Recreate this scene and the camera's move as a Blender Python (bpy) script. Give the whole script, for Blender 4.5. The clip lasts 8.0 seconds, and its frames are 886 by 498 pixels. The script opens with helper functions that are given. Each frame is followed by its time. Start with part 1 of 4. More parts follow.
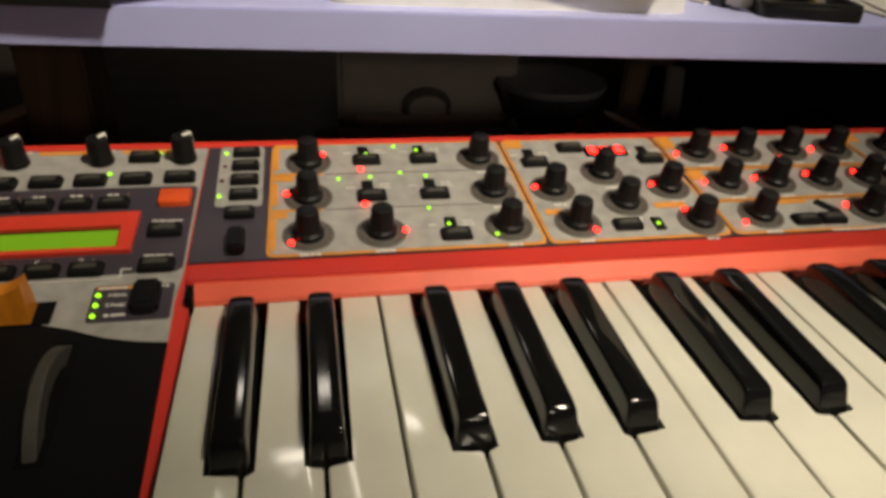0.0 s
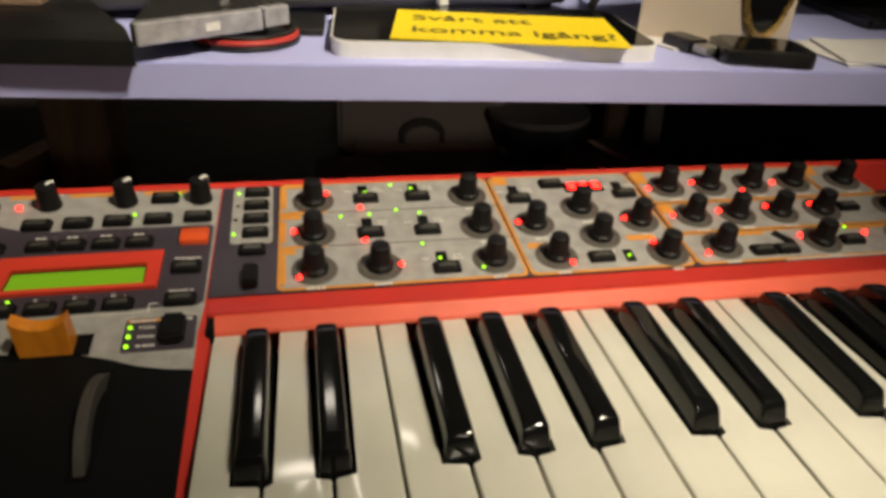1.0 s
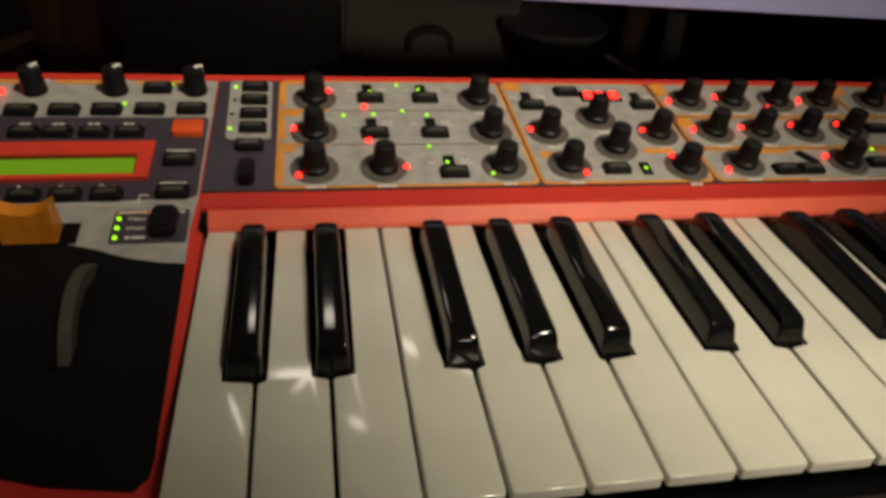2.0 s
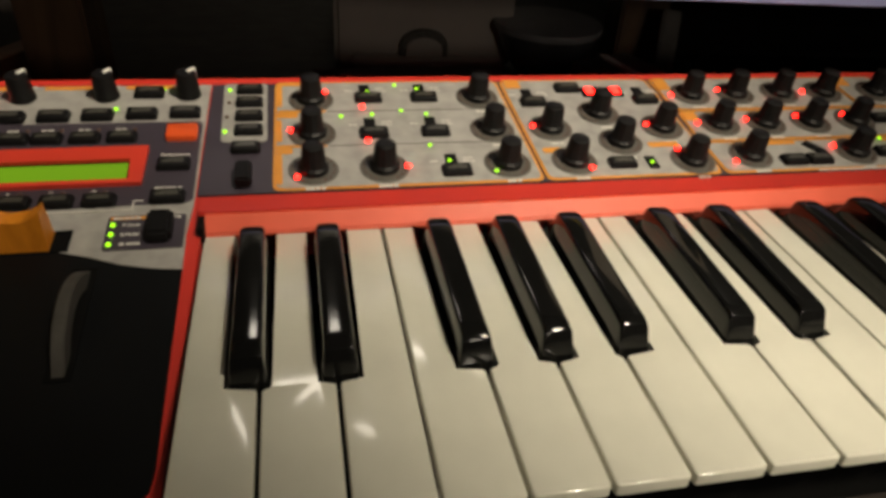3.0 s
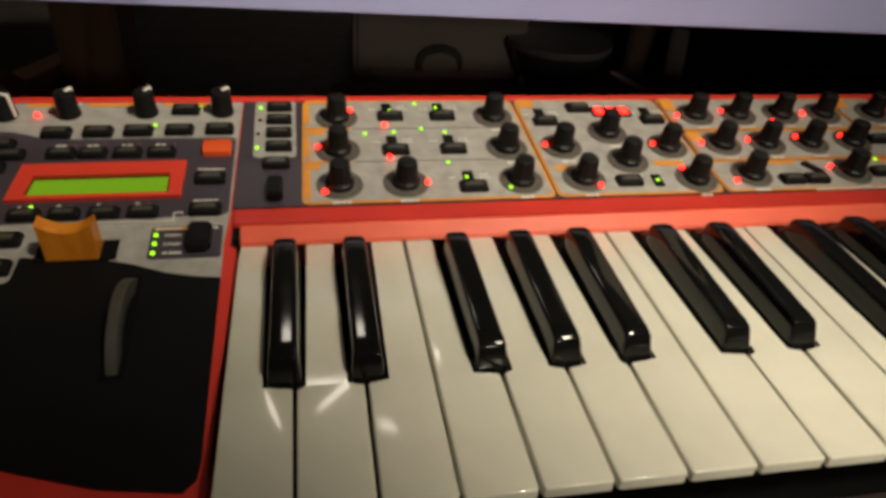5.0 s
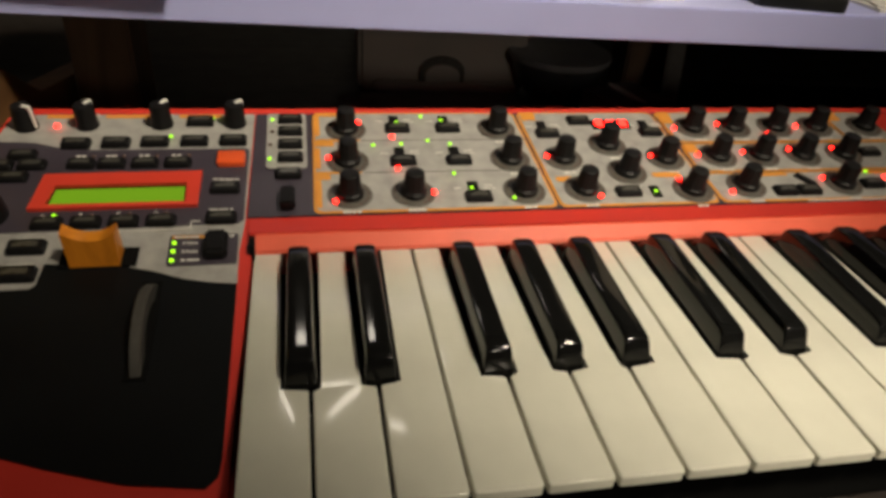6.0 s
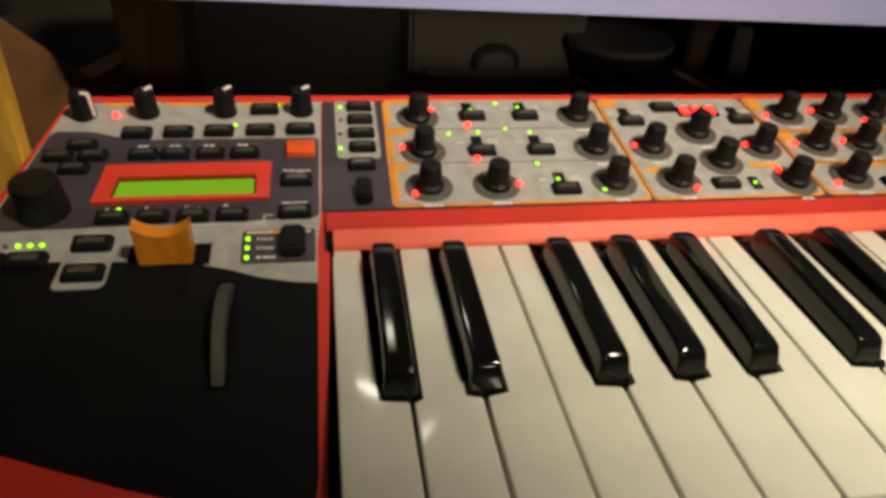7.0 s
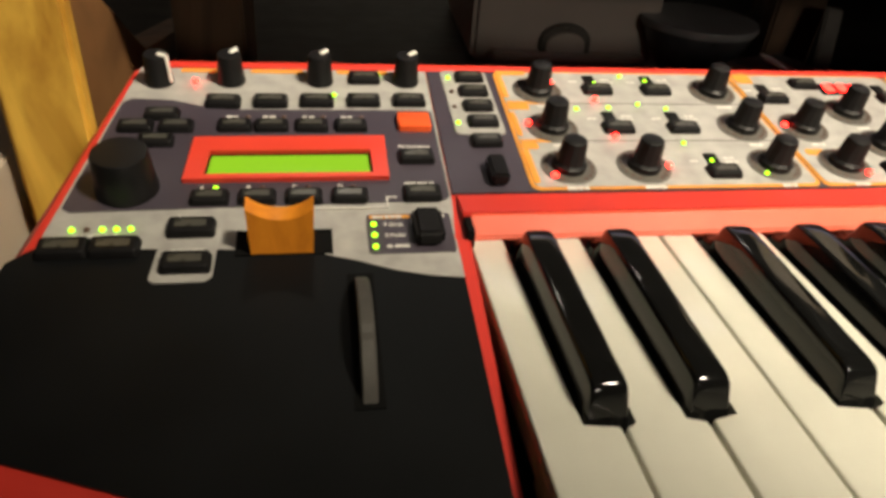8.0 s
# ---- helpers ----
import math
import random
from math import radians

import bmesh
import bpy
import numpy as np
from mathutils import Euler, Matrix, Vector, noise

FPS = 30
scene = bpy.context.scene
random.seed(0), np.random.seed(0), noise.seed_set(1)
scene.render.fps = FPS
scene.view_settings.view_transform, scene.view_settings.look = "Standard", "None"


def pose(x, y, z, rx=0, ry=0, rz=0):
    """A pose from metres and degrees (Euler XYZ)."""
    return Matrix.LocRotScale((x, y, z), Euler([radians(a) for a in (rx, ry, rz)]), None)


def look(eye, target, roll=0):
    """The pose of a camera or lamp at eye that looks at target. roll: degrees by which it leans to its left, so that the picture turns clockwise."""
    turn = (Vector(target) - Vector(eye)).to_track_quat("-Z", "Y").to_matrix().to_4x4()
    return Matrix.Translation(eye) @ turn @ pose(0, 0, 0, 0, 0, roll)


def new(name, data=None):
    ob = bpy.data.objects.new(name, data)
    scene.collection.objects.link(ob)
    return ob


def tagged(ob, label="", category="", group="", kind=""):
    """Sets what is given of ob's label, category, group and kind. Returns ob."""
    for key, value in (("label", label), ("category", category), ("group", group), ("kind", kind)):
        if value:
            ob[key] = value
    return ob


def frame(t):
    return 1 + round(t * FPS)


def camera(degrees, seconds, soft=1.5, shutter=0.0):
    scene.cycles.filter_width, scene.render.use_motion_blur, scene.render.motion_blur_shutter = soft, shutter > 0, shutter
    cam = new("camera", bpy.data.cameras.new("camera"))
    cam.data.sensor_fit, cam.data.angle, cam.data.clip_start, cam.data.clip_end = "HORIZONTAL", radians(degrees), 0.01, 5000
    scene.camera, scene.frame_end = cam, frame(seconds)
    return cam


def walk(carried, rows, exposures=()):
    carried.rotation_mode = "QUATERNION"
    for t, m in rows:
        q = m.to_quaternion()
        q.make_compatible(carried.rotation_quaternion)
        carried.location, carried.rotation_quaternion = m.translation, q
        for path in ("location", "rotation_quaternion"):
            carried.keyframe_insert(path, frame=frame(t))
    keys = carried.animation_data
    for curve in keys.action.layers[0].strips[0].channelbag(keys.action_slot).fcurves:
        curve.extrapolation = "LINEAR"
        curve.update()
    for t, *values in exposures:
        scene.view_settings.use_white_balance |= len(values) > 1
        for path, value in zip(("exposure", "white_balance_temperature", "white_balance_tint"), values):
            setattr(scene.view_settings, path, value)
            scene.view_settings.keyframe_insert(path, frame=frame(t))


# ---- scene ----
cam = camera(64.6, 8.0, soft=3.6)
PATH = [
    (0, (0.0472, -0.1442, 0.9545), (0.3885, 1.4657, 0.0048), 3.18),
    (0.2, (0.0448, -0.1448, 0.9677), (0.4116, 1.4465, -0.0035), 4.37),
    (0.5, (0.0438, -0.1586, 0.9820), (0.4012, 1.4778, 0.0850), 3.37),
    (0.7, (0.0404, -0.1551, 1.0028), (0.4132, 1.4452, 0.0488), 4.76),
    (1, (0.0445, -0.1685, 0.9819), (0.3916, 1.4512, 0.0513), 2.83),
    (1.2, (0.0472, -0.1638, 0.9755), (0.4133, 1.3955, -0.0466), 4.31),
    (1.5, (0.0435, -0.1594, 0.9676), (0.4036, 1.3804, -0.0856), 5.56),
    (1.7, (0.0455, -0.1613, 0.9710), (0.3765, 1.3563, -0.1232), 5.61),
    (2, (0.0433, -0.1606, 0.9642), (0.3875, 1.3555, -0.1281), 5.49),
    (2.2, (0.0399, -0.1643, 0.9603), (0.3886, 1.3748, -0.0978), 4.57),
    (3.3, (0.0408, -0.1537, 0.9544), (0.4023, 1.3773, -0.1111), 4.24),
    (3.5, (0.0431, -0.1567, 0.9615), (0.3865, 1.3788, -0.1036), 3.76),
    (4, (0.0385, -0.1606, 0.9639), (0.3702, 1.3758, -0.1034), 4.20),
    (4.5, (0.0353, -0.1668, 0.9638), (0.3704, 1.3767, -0.0923), 4.17),
    (5.8, (0.0275, -0.1752, 0.9777), (0.3750, 1.3653, -0.0787), 5.01),
    (6, (0.0261, -0.1782, 0.9754), (0.3752, 1.3725, -0.0656), 4.83),
    (6.5, (0.0162, -0.1793, 0.9776), (0.3328, 1.3728, -0.0716), 4.63),
    (6.8, (0.0094, -0.1665, 0.9707), (0.3062, 1.3801, -0.0923), 4.27),
    (7, (0.0008, -0.1534, 0.9611), (0.3008, 1.3968, -0.0957), 3.91),
    (7.2, (-0.0117, -0.1382, 0.9558), (0.2590, 1.4070, -0.1161), 3.19),
    (7.5, (-0.0267, -0.1232, 0.9388), (0.2448, 1.4380, -0.1095), 3.10),
    (7.7, (-0.0333, -0.1151, 0.9322), (0.2426, 1.4320, -0.1357), 3.45),
    (8, (-0.0486, -0.1104, 0.9295), (0.2758, 1.4366, -0.1248), 4.94),
]
EXPOSURES = [(0, -0.1), (0.5, -0.3), (1, 0.0), (1.5, -0.35), (2, -0.45), (3.5, 0.0), (4.5, -0.15), (6, -0.1), (6.5, -0.1), (7, 0.15), (7.5, 0.55), (8, 0.9)]
walk(cam, [(t, look(eye, target, roll)) for t, eye, target, roll in PATH], EXPOSURES)

# ---------- world and light ----------
world = bpy.data.worlds.new("world")
scene.world = world
world.use_nodes = True
world.node_tree.nodes["Background"].inputs[0].default_value = (1.0, 0.8, 0.6, 1)
world.node_tree.nodes["Background"].inputs[1].default_value = 0.034
scene.view_settings.exposure = 0.0


def lamp(name, place, target, size, watts, colour):
    data = bpy.data.lights.new(name, "AREA")
    data.shape, data.size, data.energy, data.color = "DISK", size, watts, colour
    ob = new(name, data)
    ob.matrix_world = look(place, target)
    return ob


# Main light from above right, placed to fit the brightness; no fixture known.
lamp("overhead_main_light", (0.51, -0.39, 1.92), (0.006, 0.45, 0.85), 0.16, 1.73, (1.0, 0.88, 0.67))
# Fill added to brighten the keys; no source for it is known.
lamp("keys_fill_light", (0.40, -0.41, 1.50), (0.213, -0.016, 0.80), 0.08, 0.20, (1.0, 0.88, 0.67))
# Unseen fill from the front, aimed to reach beneath the shelf.
lamp("front_fill_light", (0.60, -2.20, 1.50), (0.20, 0.30, 0.80), 0.25, 3.2, (1.0, 0.88, 0.70))
# Narrow cones dim the front left, in place of a cast shadow.
bpy.data.lights["overhead_main_light"].spread = math.radians(41.6)
bpy.data.lights["keys_fill_light"].spread = math.radians(26)
tube = lamp("wall_lamp_light", (0.03, 1.42, 2.22), (0.03, 0.0, 0.8), 0.24, 0.84, (1.0, 0.9, 0.75))
tube.data.shape, tube.data.size_y = "RECTANGLE", 0.06


# ---------- materials ----------
def mat(name, colour, rough=0.5, metal=0.0, vary=0.12, scale=60.0, bump=0.15, fine=900.0, coat=0.0, random_tint=0.0, spec=0.5):
    m = bpy.data.materials.new(name)
    m.use_nodes = True
    nt = m.node_tree
    b = nt.nodes["Principled BSDF"]
    b.inputs["Roughness"].default_value = rough
    b.inputs["Metallic"].default_value = metal
    b.inputs["Specular IOR Level"].default_value = spec
    b.inputs["Coat Weight"].default_value = coat
    b.inputs["Coat Roughness"].default_value = 0.08
    tc = nt.nodes.new("ShaderNodeTexCoord")
    n1 = nt.nodes.new("ShaderNodeTexNoise")
    n1.inputs["Scale"].default_value = scale
    n1.inputs["Detail"].default_value = 5
    nt.links.new(tc.outputs["Object"], n1.inputs["Vector"])
    ramp = nt.nodes.new("ShaderNodeMapRange")
    ramp.inputs["From Min"].default_value, ramp.inputs["From Max"].default_value = 0.3, 0.7
    ramp.inputs["To Min"].default_value, ramp.inputs["To Max"].default_value = 1 - vary, 1 + vary * 0.6
    nt.links.new(n1.outputs["Fac"], ramp.inputs["Value"])
    mul = nt.nodes.new("ShaderNodeVectorMath")
    mul.operation = "SCALE"
    mul.inputs[0].default_value = colour[:3]
    value = ramp.outputs["Result"]
    if random_tint:
        oi = nt.nodes.new("ShaderNodeObjectInfo")
        r2 = nt.nodes.new("ShaderNodeMapRange")
        r2.inputs["To Min"].default_value, r2.inputs["To Max"].default_value = 1 - random_tint, 1.0
        nt.links.new(oi.outputs["Random"], r2.inputs["Value"])
        mm = nt.nodes.new("ShaderNodeMath")
        mm.operation = "MULTIPLY"
        nt.links.new(value, mm.inputs[0])
        nt.links.new(r2.outputs["Result"], mm.inputs[1])
        value = mm.outputs[0]
    nt.links.new(value, mul.inputs["Scale"])
    nt.links.new(mul.outputs["Vector"], b.inputs["Base Color"])
    n2 = nt.nodes.new("ShaderNodeTexNoise")
    n2.inputs["Scale"].default_value = fine
    n2.inputs["Detail"].default_value = 3
    nt.links.new(tc.outputs["Object"], n2.inputs["Vector"])
    rr = nt.nodes.new("ShaderNodeMapRange")
    rr.inputs["To Min"].default_value, rr.inputs["To Max"].default_value = max(rough - 0.08, 0.02), min(rough + 0.1, 1)
    nt.links.new(n1.outputs["Fac"], rr.inputs["Value"])
    nt.links.new(rr.outputs["Result"], b.inputs["Roughness"])
    if bump:
        bp = nt.nodes.new("ShaderNodeBump")
        bp.inputs["Strength"].default_value = bump
        bp.inputs["Distance"].default_value = 0.0002
        nt.links.new(n2.outputs["Fac"], bp.inputs["Height"])
        nt.links.new(bp.outputs["Normal"], b.inputs["Normal"])
    return m


def wood(name, dark, light, grain=(40, 4, 40), rough=0.5):
    m = mat(name, light, rough, bump=0.3)
    nt = m.node_tree
    b = nt.nodes["Principled BSDF"]
    tc = nt.nodes.new("ShaderNodeTexCoord")
    mp = nt.nodes.new("ShaderNodeMapping")
    mp.inputs["Scale"].default_value = grain
    n = nt.nodes.new("ShaderNodeTexNoise")
    n.inputs["Scale"].default_value = 1.0
    n.inputs["Detail"].default_value = 8
    n.inputs["Distortion"].default_value = 1.2
    cr = nt.nodes.new("ShaderNodeValToRGB")
    cr.color_ramp.elements[0].position, cr.color_ramp.elements[1].position = 0.35, 0.62
    cr.color_ramp.elements[0].color, cr.color_ramp.elements[1].color = (*dark, 1), (*light, 1)
    nt.links.new(tc.outputs["Object"], mp.inputs["Vector"])
    nt.links.new(mp.outputs["Vector"], n.inputs["Vector"])
    nt.links.new(n.outputs["Fac"], cr.inputs["Fac"])
    nt.links.new(cr.outputs["Color"], b.inputs["Base Color"])
    return m


def glow(name, colour, strength, base=(0.02, 0.02, 0.02)):
    m = bpy.data.materials.new(name)
    m.use_nodes = True
    b = m.node_tree.nodes["Principled BSDF"]
    b.inputs["Base Color"].default_value = (*base, 1)
    b.inputs["Emission Color"].default_value = (*colour, 1)
    b.inputs["Emission Strength"].default_value = strength
    b.inputs["Roughness"].default_value = 0.3
    return m


RED = mat("red_paint", (0.61, 0.036, 0.023), 0.46, coat=0.12, vary=0.1, scale=25, bump=0.12, fine=1500)
GREY = mat("grey_panel_paint", (0.365, 0.353, 0.332), 0.5, vary=0.2, scale=130, bump=0.2, fine=2500)
PURPLE = mat("dark_purple_panel_paint", (0.0528, 0.0427, 0.0577), 0.42, vary=0.15, scale=40, bump=0.2, fine=2500)
GRAPHITE = mat("graphite_panel_paint", (0.0052, 0.0057, 0.0064), 0.45, spec=0.14, vary=0.2, scale=30, bump=0.25, fine=2500)
ORANGE = mat("orange_print", (0.72, 0.30, 0.045), 0.5, vary=0.12, scale=80)
PRINT = mat("pale_print", (0.66, 0.64, 0.60), 0.6, vary=0.15, scale=700)
BLACKPLASTIC = mat("black_knob_plastic", (0.008, 0.0076, 0.008), 0.45, spec=0.26, vary=0.25, scale=200, bump=0.3)
RUBBER = mat("black_rubber", (0.007, 0.0066, 0.007), 0.46, spec=0.18, vary=0.25, scale=200, bump=0.4)
BUTTONTOP = mat("smoked_button_top", (0.062, 0.060, 0.050), 0.28, vary=0.2, scale=200)
RING = mat("led_ring_plastic", (0.105, 0.097, 0.085), 0.4, vary=0.3, scale=300)
WHITEPLASTIC = mat("white_pointer_plastic", (0.75, 0.73, 0.68), 0.5, vary=0.08)
# The raised colour mottling stands in for cloudy reflections on the keys.
IVORY = mat("ivory_key_plastic", (0.67, 0.655, 0.565), 0.10, vary=0.09, scale=28, bump=0.05, fine=500, coat=0.15, random_tint=0.05)
EBONY = mat("black_key_plastic", (0.006, 0.006, 0.006), 0.07, spec=0.38, vary=0.2, scale=90, bump=0.02)
gloss = EBONY.node_tree.nodes["Principled BSDF"].inputs["Roughness"]
EBONY.node_tree.links.remove(gloss.links[0])
gloss.default_value = 0.075
# The case's red made paler and pinker: glare put into the colour.
GLARERED = mat("red_paint_with_glare", (0.78, 0.12, 0.064), 0.42, vary=0.08, scale=60, bump=0.06, coat=0.1)
# Black of the key bed, also laid in openings as their shade.
BED_GAP_BLACK = mat("bed_and_gap_black", (0.004, 0.004, 0.004), 0.8, vary=0.2, spec=0.1)
STICK = wood("amber_stick", (0.60, 0.195, 0.012), (0.76, 0.27, 0.02), grain=(90, 90, 30), rough=0.4)
WHEEL = mat("grey_stone_wheel", (0.06, 0.055, 0.048), 0.6, vary=0.25, scale=260, bump=0.5)
ORANGEBUTTON = mat("orange_red_button", (0.78, 0.10, 0.02), 0.35, vary=0.06)
BEZEL = mat("red_bezel", (0.72, 0.055, 0.03), 0.38, vary=0.06)
LCD = glow("green_display", (0.265, 0.56, 0.003), 0.60)
LCD.node_tree.nodes["Principled BSDF"].inputs["Specular IOR Level"].default_value = 0.08
LED_RED = glow("red_led_lit", (1.0, 0.010, 0.006), 13.0, (0.3, 0.02, 0.02))
LED_GREEN = glow("green_led_lit", (0.40, 1.0, 0.008), 1.7, (0.1, 0.2, 0.02))
LED_OFF = mat("led_unlit", (0.10, 0.055, 0.04), 0.3, vary=0.1)
SHELF = mat("lilac_laminate", (0.464, 0.487, 0.850), 0.42, vary=0.05, scale=14, bump=0.12, fine=700)
YELLOWOOD = wood("yellow_pine", (0.40, 0.20, 0.022), (0.76, 0.46, 0.07), grain=(45, 45, 12))
BROWNWOOD = wood("brown_stained_wood", (0.06, 0.035, 0.020), (0.14, 0.078, 0.042), grain=(30, 30, 4))
# Darker wood for the rack's inner side: its dimness put into the colour.
DIMSIDEWOOD = wood("dim_side_wood", (0.09, 0.040, 0.014), (0.19, 0.09, 0.032), grain=(30, 12, 12))
DESK = wood("dark_desk_wood", (0.010, 0.008, 0.007), (0.024, 0.018, 0.015), grain=(4, 50, 50))
SILVER = mat("brushed_aluminium", (0.86, 0.85, 0.82), 0.35, metal=0.1, vary=0.06)
STEEL = mat("dull_steel", (0.42, 0.40, 0.36), 0.35, metal=0.8, vary=0.1)
GLASSBLACK = mat("black_glass", (0.006, 0.006, 0.007), 0.08, vary=0.1, bump=0.0)
YELLOW = mat("yellow_card", (0.88, 0.66, 0.01), 0.55, vary=0.04, scale=20)
INK = mat("brown_black_ink", (0.06, 0.04, 0.012), 0.6, vary=0.1)
GUNMETAL = mat("gunmetal_plastic", (0.085, 0.082, 0.078), 0.36, metal=0.45, vary=0.12, scale=30, bump=0.35, fine=1800)
CREAM = mat("cream_board", (0.50, 0.42, 0.33), 0.6, vary=0.07, scale=25)
GOLD = mat("gold_foil", (0.75, 0.50, 0.16), 0.25, metal=0.9, vary=0.15, scale=150)
PAPER = mat("white_paper", (0.72, 0.70, 0.68), 0.7, vary=0.06)
CLOTH = mat("grey_cloth", (0.16, 0.15, 0.14), 0.9, vary=0.3, scale=40, bump=0.6)
BOXPLASTIC = mat("taupe_plastic", (0.42, 0.37, 0.33), 0.5, vary=0.1, scale=20)
CERAMIC = mat("dark_ceramic", (0.06, 0.06, 0.066), 0.3, vary=0.2, scale=60)
CERAMICRIM = mat("pale_ceramic_rim", (0.24, 0.24, 0.25), 0.3, vary=0.2, scale=60)
CASEBLACK = mat("black_case_plastic", (0.012, 0.012, 0.012), 0.3, vary=0.15)
CLEARPLASTIC = mat("clear_plastic_spine", (0.34, 0.33, 0.35), 0.18, vary=0.3, scale=120, coat=0.4)
REDCABLE = mat("red_cable_rubber", (0.45, 0.04, 0.03), 0.45, vary=0.1)
TANMATTE = mat("tan_matte", (0.20, 0.13, 0.085), 0.7, vary=0.15, scale=40)
PLASTER = mat("plaster_wall", (0.210, 0.188, 0.165), 0.8, vary=0.06, scale=8)
FLOORWOOD = wood("floor_boards", (0.10, 0.06, 0.03), (0.20, 0.12, 0.06), grain=(3, 30, 30))

# ---------- mesh helpers ----------
POSE = {}


def settle(ob, parent, m):
    POSE[ob] = m
    if parent is None:
        ob.matrix_basis = m
    else:
        ob.parent = parent
        ob.matrix_basis = POSE[parent].inverted() @ m
    return ob


def mesh(name, bm, *mats):
    me = bpy.data.meshes.new(name)
    bm.normal_update()
    bm.to_mesh(me)
    bm.free()
    for m in mats:
        me.materials.append(m)
    return me


def smooth(me):
    me.polygons.foreach_set("use_smooth", [True] * len(me.polygons))
    me.set_sharp_from_angle(angle=radians(35))
    return me


def thing(name, m, label, category, group="", kind=""):
    ob = new(name)
    ob.empty_display_size = 0.01
    settle(ob, None, m)
    return tagged(ob, label, category, group, kind)


def part(name, me, parent, m, label=""):
    ob = settle(new(name, me), parent, m)
    return tagged(ob, label) if label else ob


def solid(name, me, m, label, category, group="", kind=""):
    return tagged(settle(new(name, me), None, m), label, category, group, kind)


def prism(bm, pts, z0, z1, bevel=0.0, seg=2, top_scale=None):
    """A closed outline in x and y, drawn up from z0 to z1, its top rim rounded."""
    n = len(pts)
    cx, cy = sum(p[0] for p in pts) / n, sum(p[1] for p in pts) / n
    k = top_scale or (1, 1)
    low = [bm.verts.new((x, y, z0)) for x, y in pts]
    high = [bm.verts.new((cx + (x - cx) * k[0], cy + (y - cy) * k[1], z1)) for x, y in pts]
    bm.faces.new(list(reversed(low)))
    top = bm.faces.new(high)
    for i in range(n):
        bm.faces.new((low[i], low[(i + 1) % n], high[(i + 1) % n], high[i]))
    if bevel:
        bmesh.ops.bevel(bm, geom=list(top.edges), offset=bevel, segments=seg, affect="EDGES", profile=0.5)
    return bm


def rect(x0, x1, y0, y1, r=0.0, seg=4):
    if not r:
        return [(x0, y0), (x1, y0), (x1, y1), (x0, y1)]
    out = []
    for cx, cy, a in ((x1 - r, y0 + r, -90), (x1 - r, y1 - r, 0), (x0 + r, y1 - r, 90), (x0 + r, y0 + r, 180)):
        for i in range(seg + 1):
            t = radians(a + 90 * i / seg)
            out.append((cx + r * math.cos(t), cy + r * math.sin(t)))
    return out


def box(x0, x1, y0, y1, z0, z1, bevel=0.0, seg=2):
    bm = bmesh.new()
    bmesh.ops.create_cube(bm, size=1)
    for v in bm.verts:
        v.co = ((x0 + x1) / 2 + v.co.x * (x1 - x0), (y0 + y1) / 2 + v.co.y * (y1 - y0), (z0 + z1) / 2 + v.co.z * (z1 - z0))
    if bevel:
        bmesh.ops.bevel(bm, geom=bm.edges[:], offset=bevel, segments=seg, affect="EDGES")
    return bm


def lathe(profile, n=28, flute=0.0, flutes=0):
    """A profile of (radius, height) turned round z; flutes cut grooves into its side."""
    bm = bmesh.new()
    rings = []
    for r, z in profile:
        ring = []
        for i in range(n):
            a = 2 * math.pi * i / n
            k = 1 - (flute if flutes and i % (n // flutes) == 0 and 0.002 < z < profile[-1][1] else 0)
            ring.append(bm.verts.new((r * k * math.cos(a), r * k * math.sin(a), z)))
        rings.append(ring)
    for a, b in zip(rings, rings[1:]):
        for i in range(n):
            bm.faces.new((a[i], a[(i + 1) % n], b[(i + 1) % n], b[i]))
    if profile[-1][0] > 1e-6:
        bm.faces.new(rings[-1])
    if profile[0][0] > 1e-6:
        bm.faces.new(list(reversed(rings[0])))
    return bm


def add_box(bm, x0, x1, y0, y1, z0, z1, index=0):
    vs = [bm.verts.new(p) for p in ((x0, y0, z0), (x1, y0, z0), (x1, y1, z0), (x0, y1, z0), (x0, y0, z1), (x1, y0, z1), (x1, y1, z1), (x0, y1, z1))]
    for f in ((3, 2, 1, 0), (4, 5, 6, 7), (0, 1, 5, 4), (1, 2, 6, 5), (2, 3, 7, 6), (3, 0, 4, 7)):
        bm.faces.new([vs[i] for i in f]).material_index = index
    return bm


def at(x, y, z, rx=0, ry=0, rz=0):
    return pose(x, y, z, rx, ry, rz)


# ---------- room ----------
solid("floor", mesh("floor", box(-2.5, 3, -2.5, 1.6, -0.1, 0), FLOORWOOD), at(0, 0, 0), "brown wooden floor boards of the room", "floor", kind="structure")
solid("ceiling", mesh("ceiling", box(-2.5, 3, -2.5, 1.6, 2.5, 2.6), PLASTER), at(0, 0, 0), "plain plaster ceiling above the desk", "ceiling", kind="structure")
for nm, b in (("wall_north", (-2.5, 3, 1.5, 1.6, 0, 2.5)), ("wall_south", (-2.5, 3, -2.6, -2.5, 0, 2.5)), ("wall_west", (-2.6, -2.5, -2.5, 1.6, 0, 2.5)), ("wall_east", (3, 3.1, -2.5, 1.6, 0, 2.5))):
    solid(nm, mesh(nm, box(*b), PLASTER), at(0, 0, 0), "plain dim plaster wall of the room", "wall", kind="structure")

DESKZ = 0.745
desk = thing("desk", at(0.2, 0.3, 0), "dark-stained wooden desk under the synthesizer", "desk")
part("desktop", smooth(mesh("desktop", box(-0.9, 1.1, -0.11, 0.75, DESKZ - 0.03, DESKZ, 0.003), DESK)), desk, at(0, 0, 0))
part("back_panel", mesh("back_panel", box(-0.9, 1.1, 0.75, 0.77, 0.0, 1.2), DESK), desk, at(0, 0, 0))
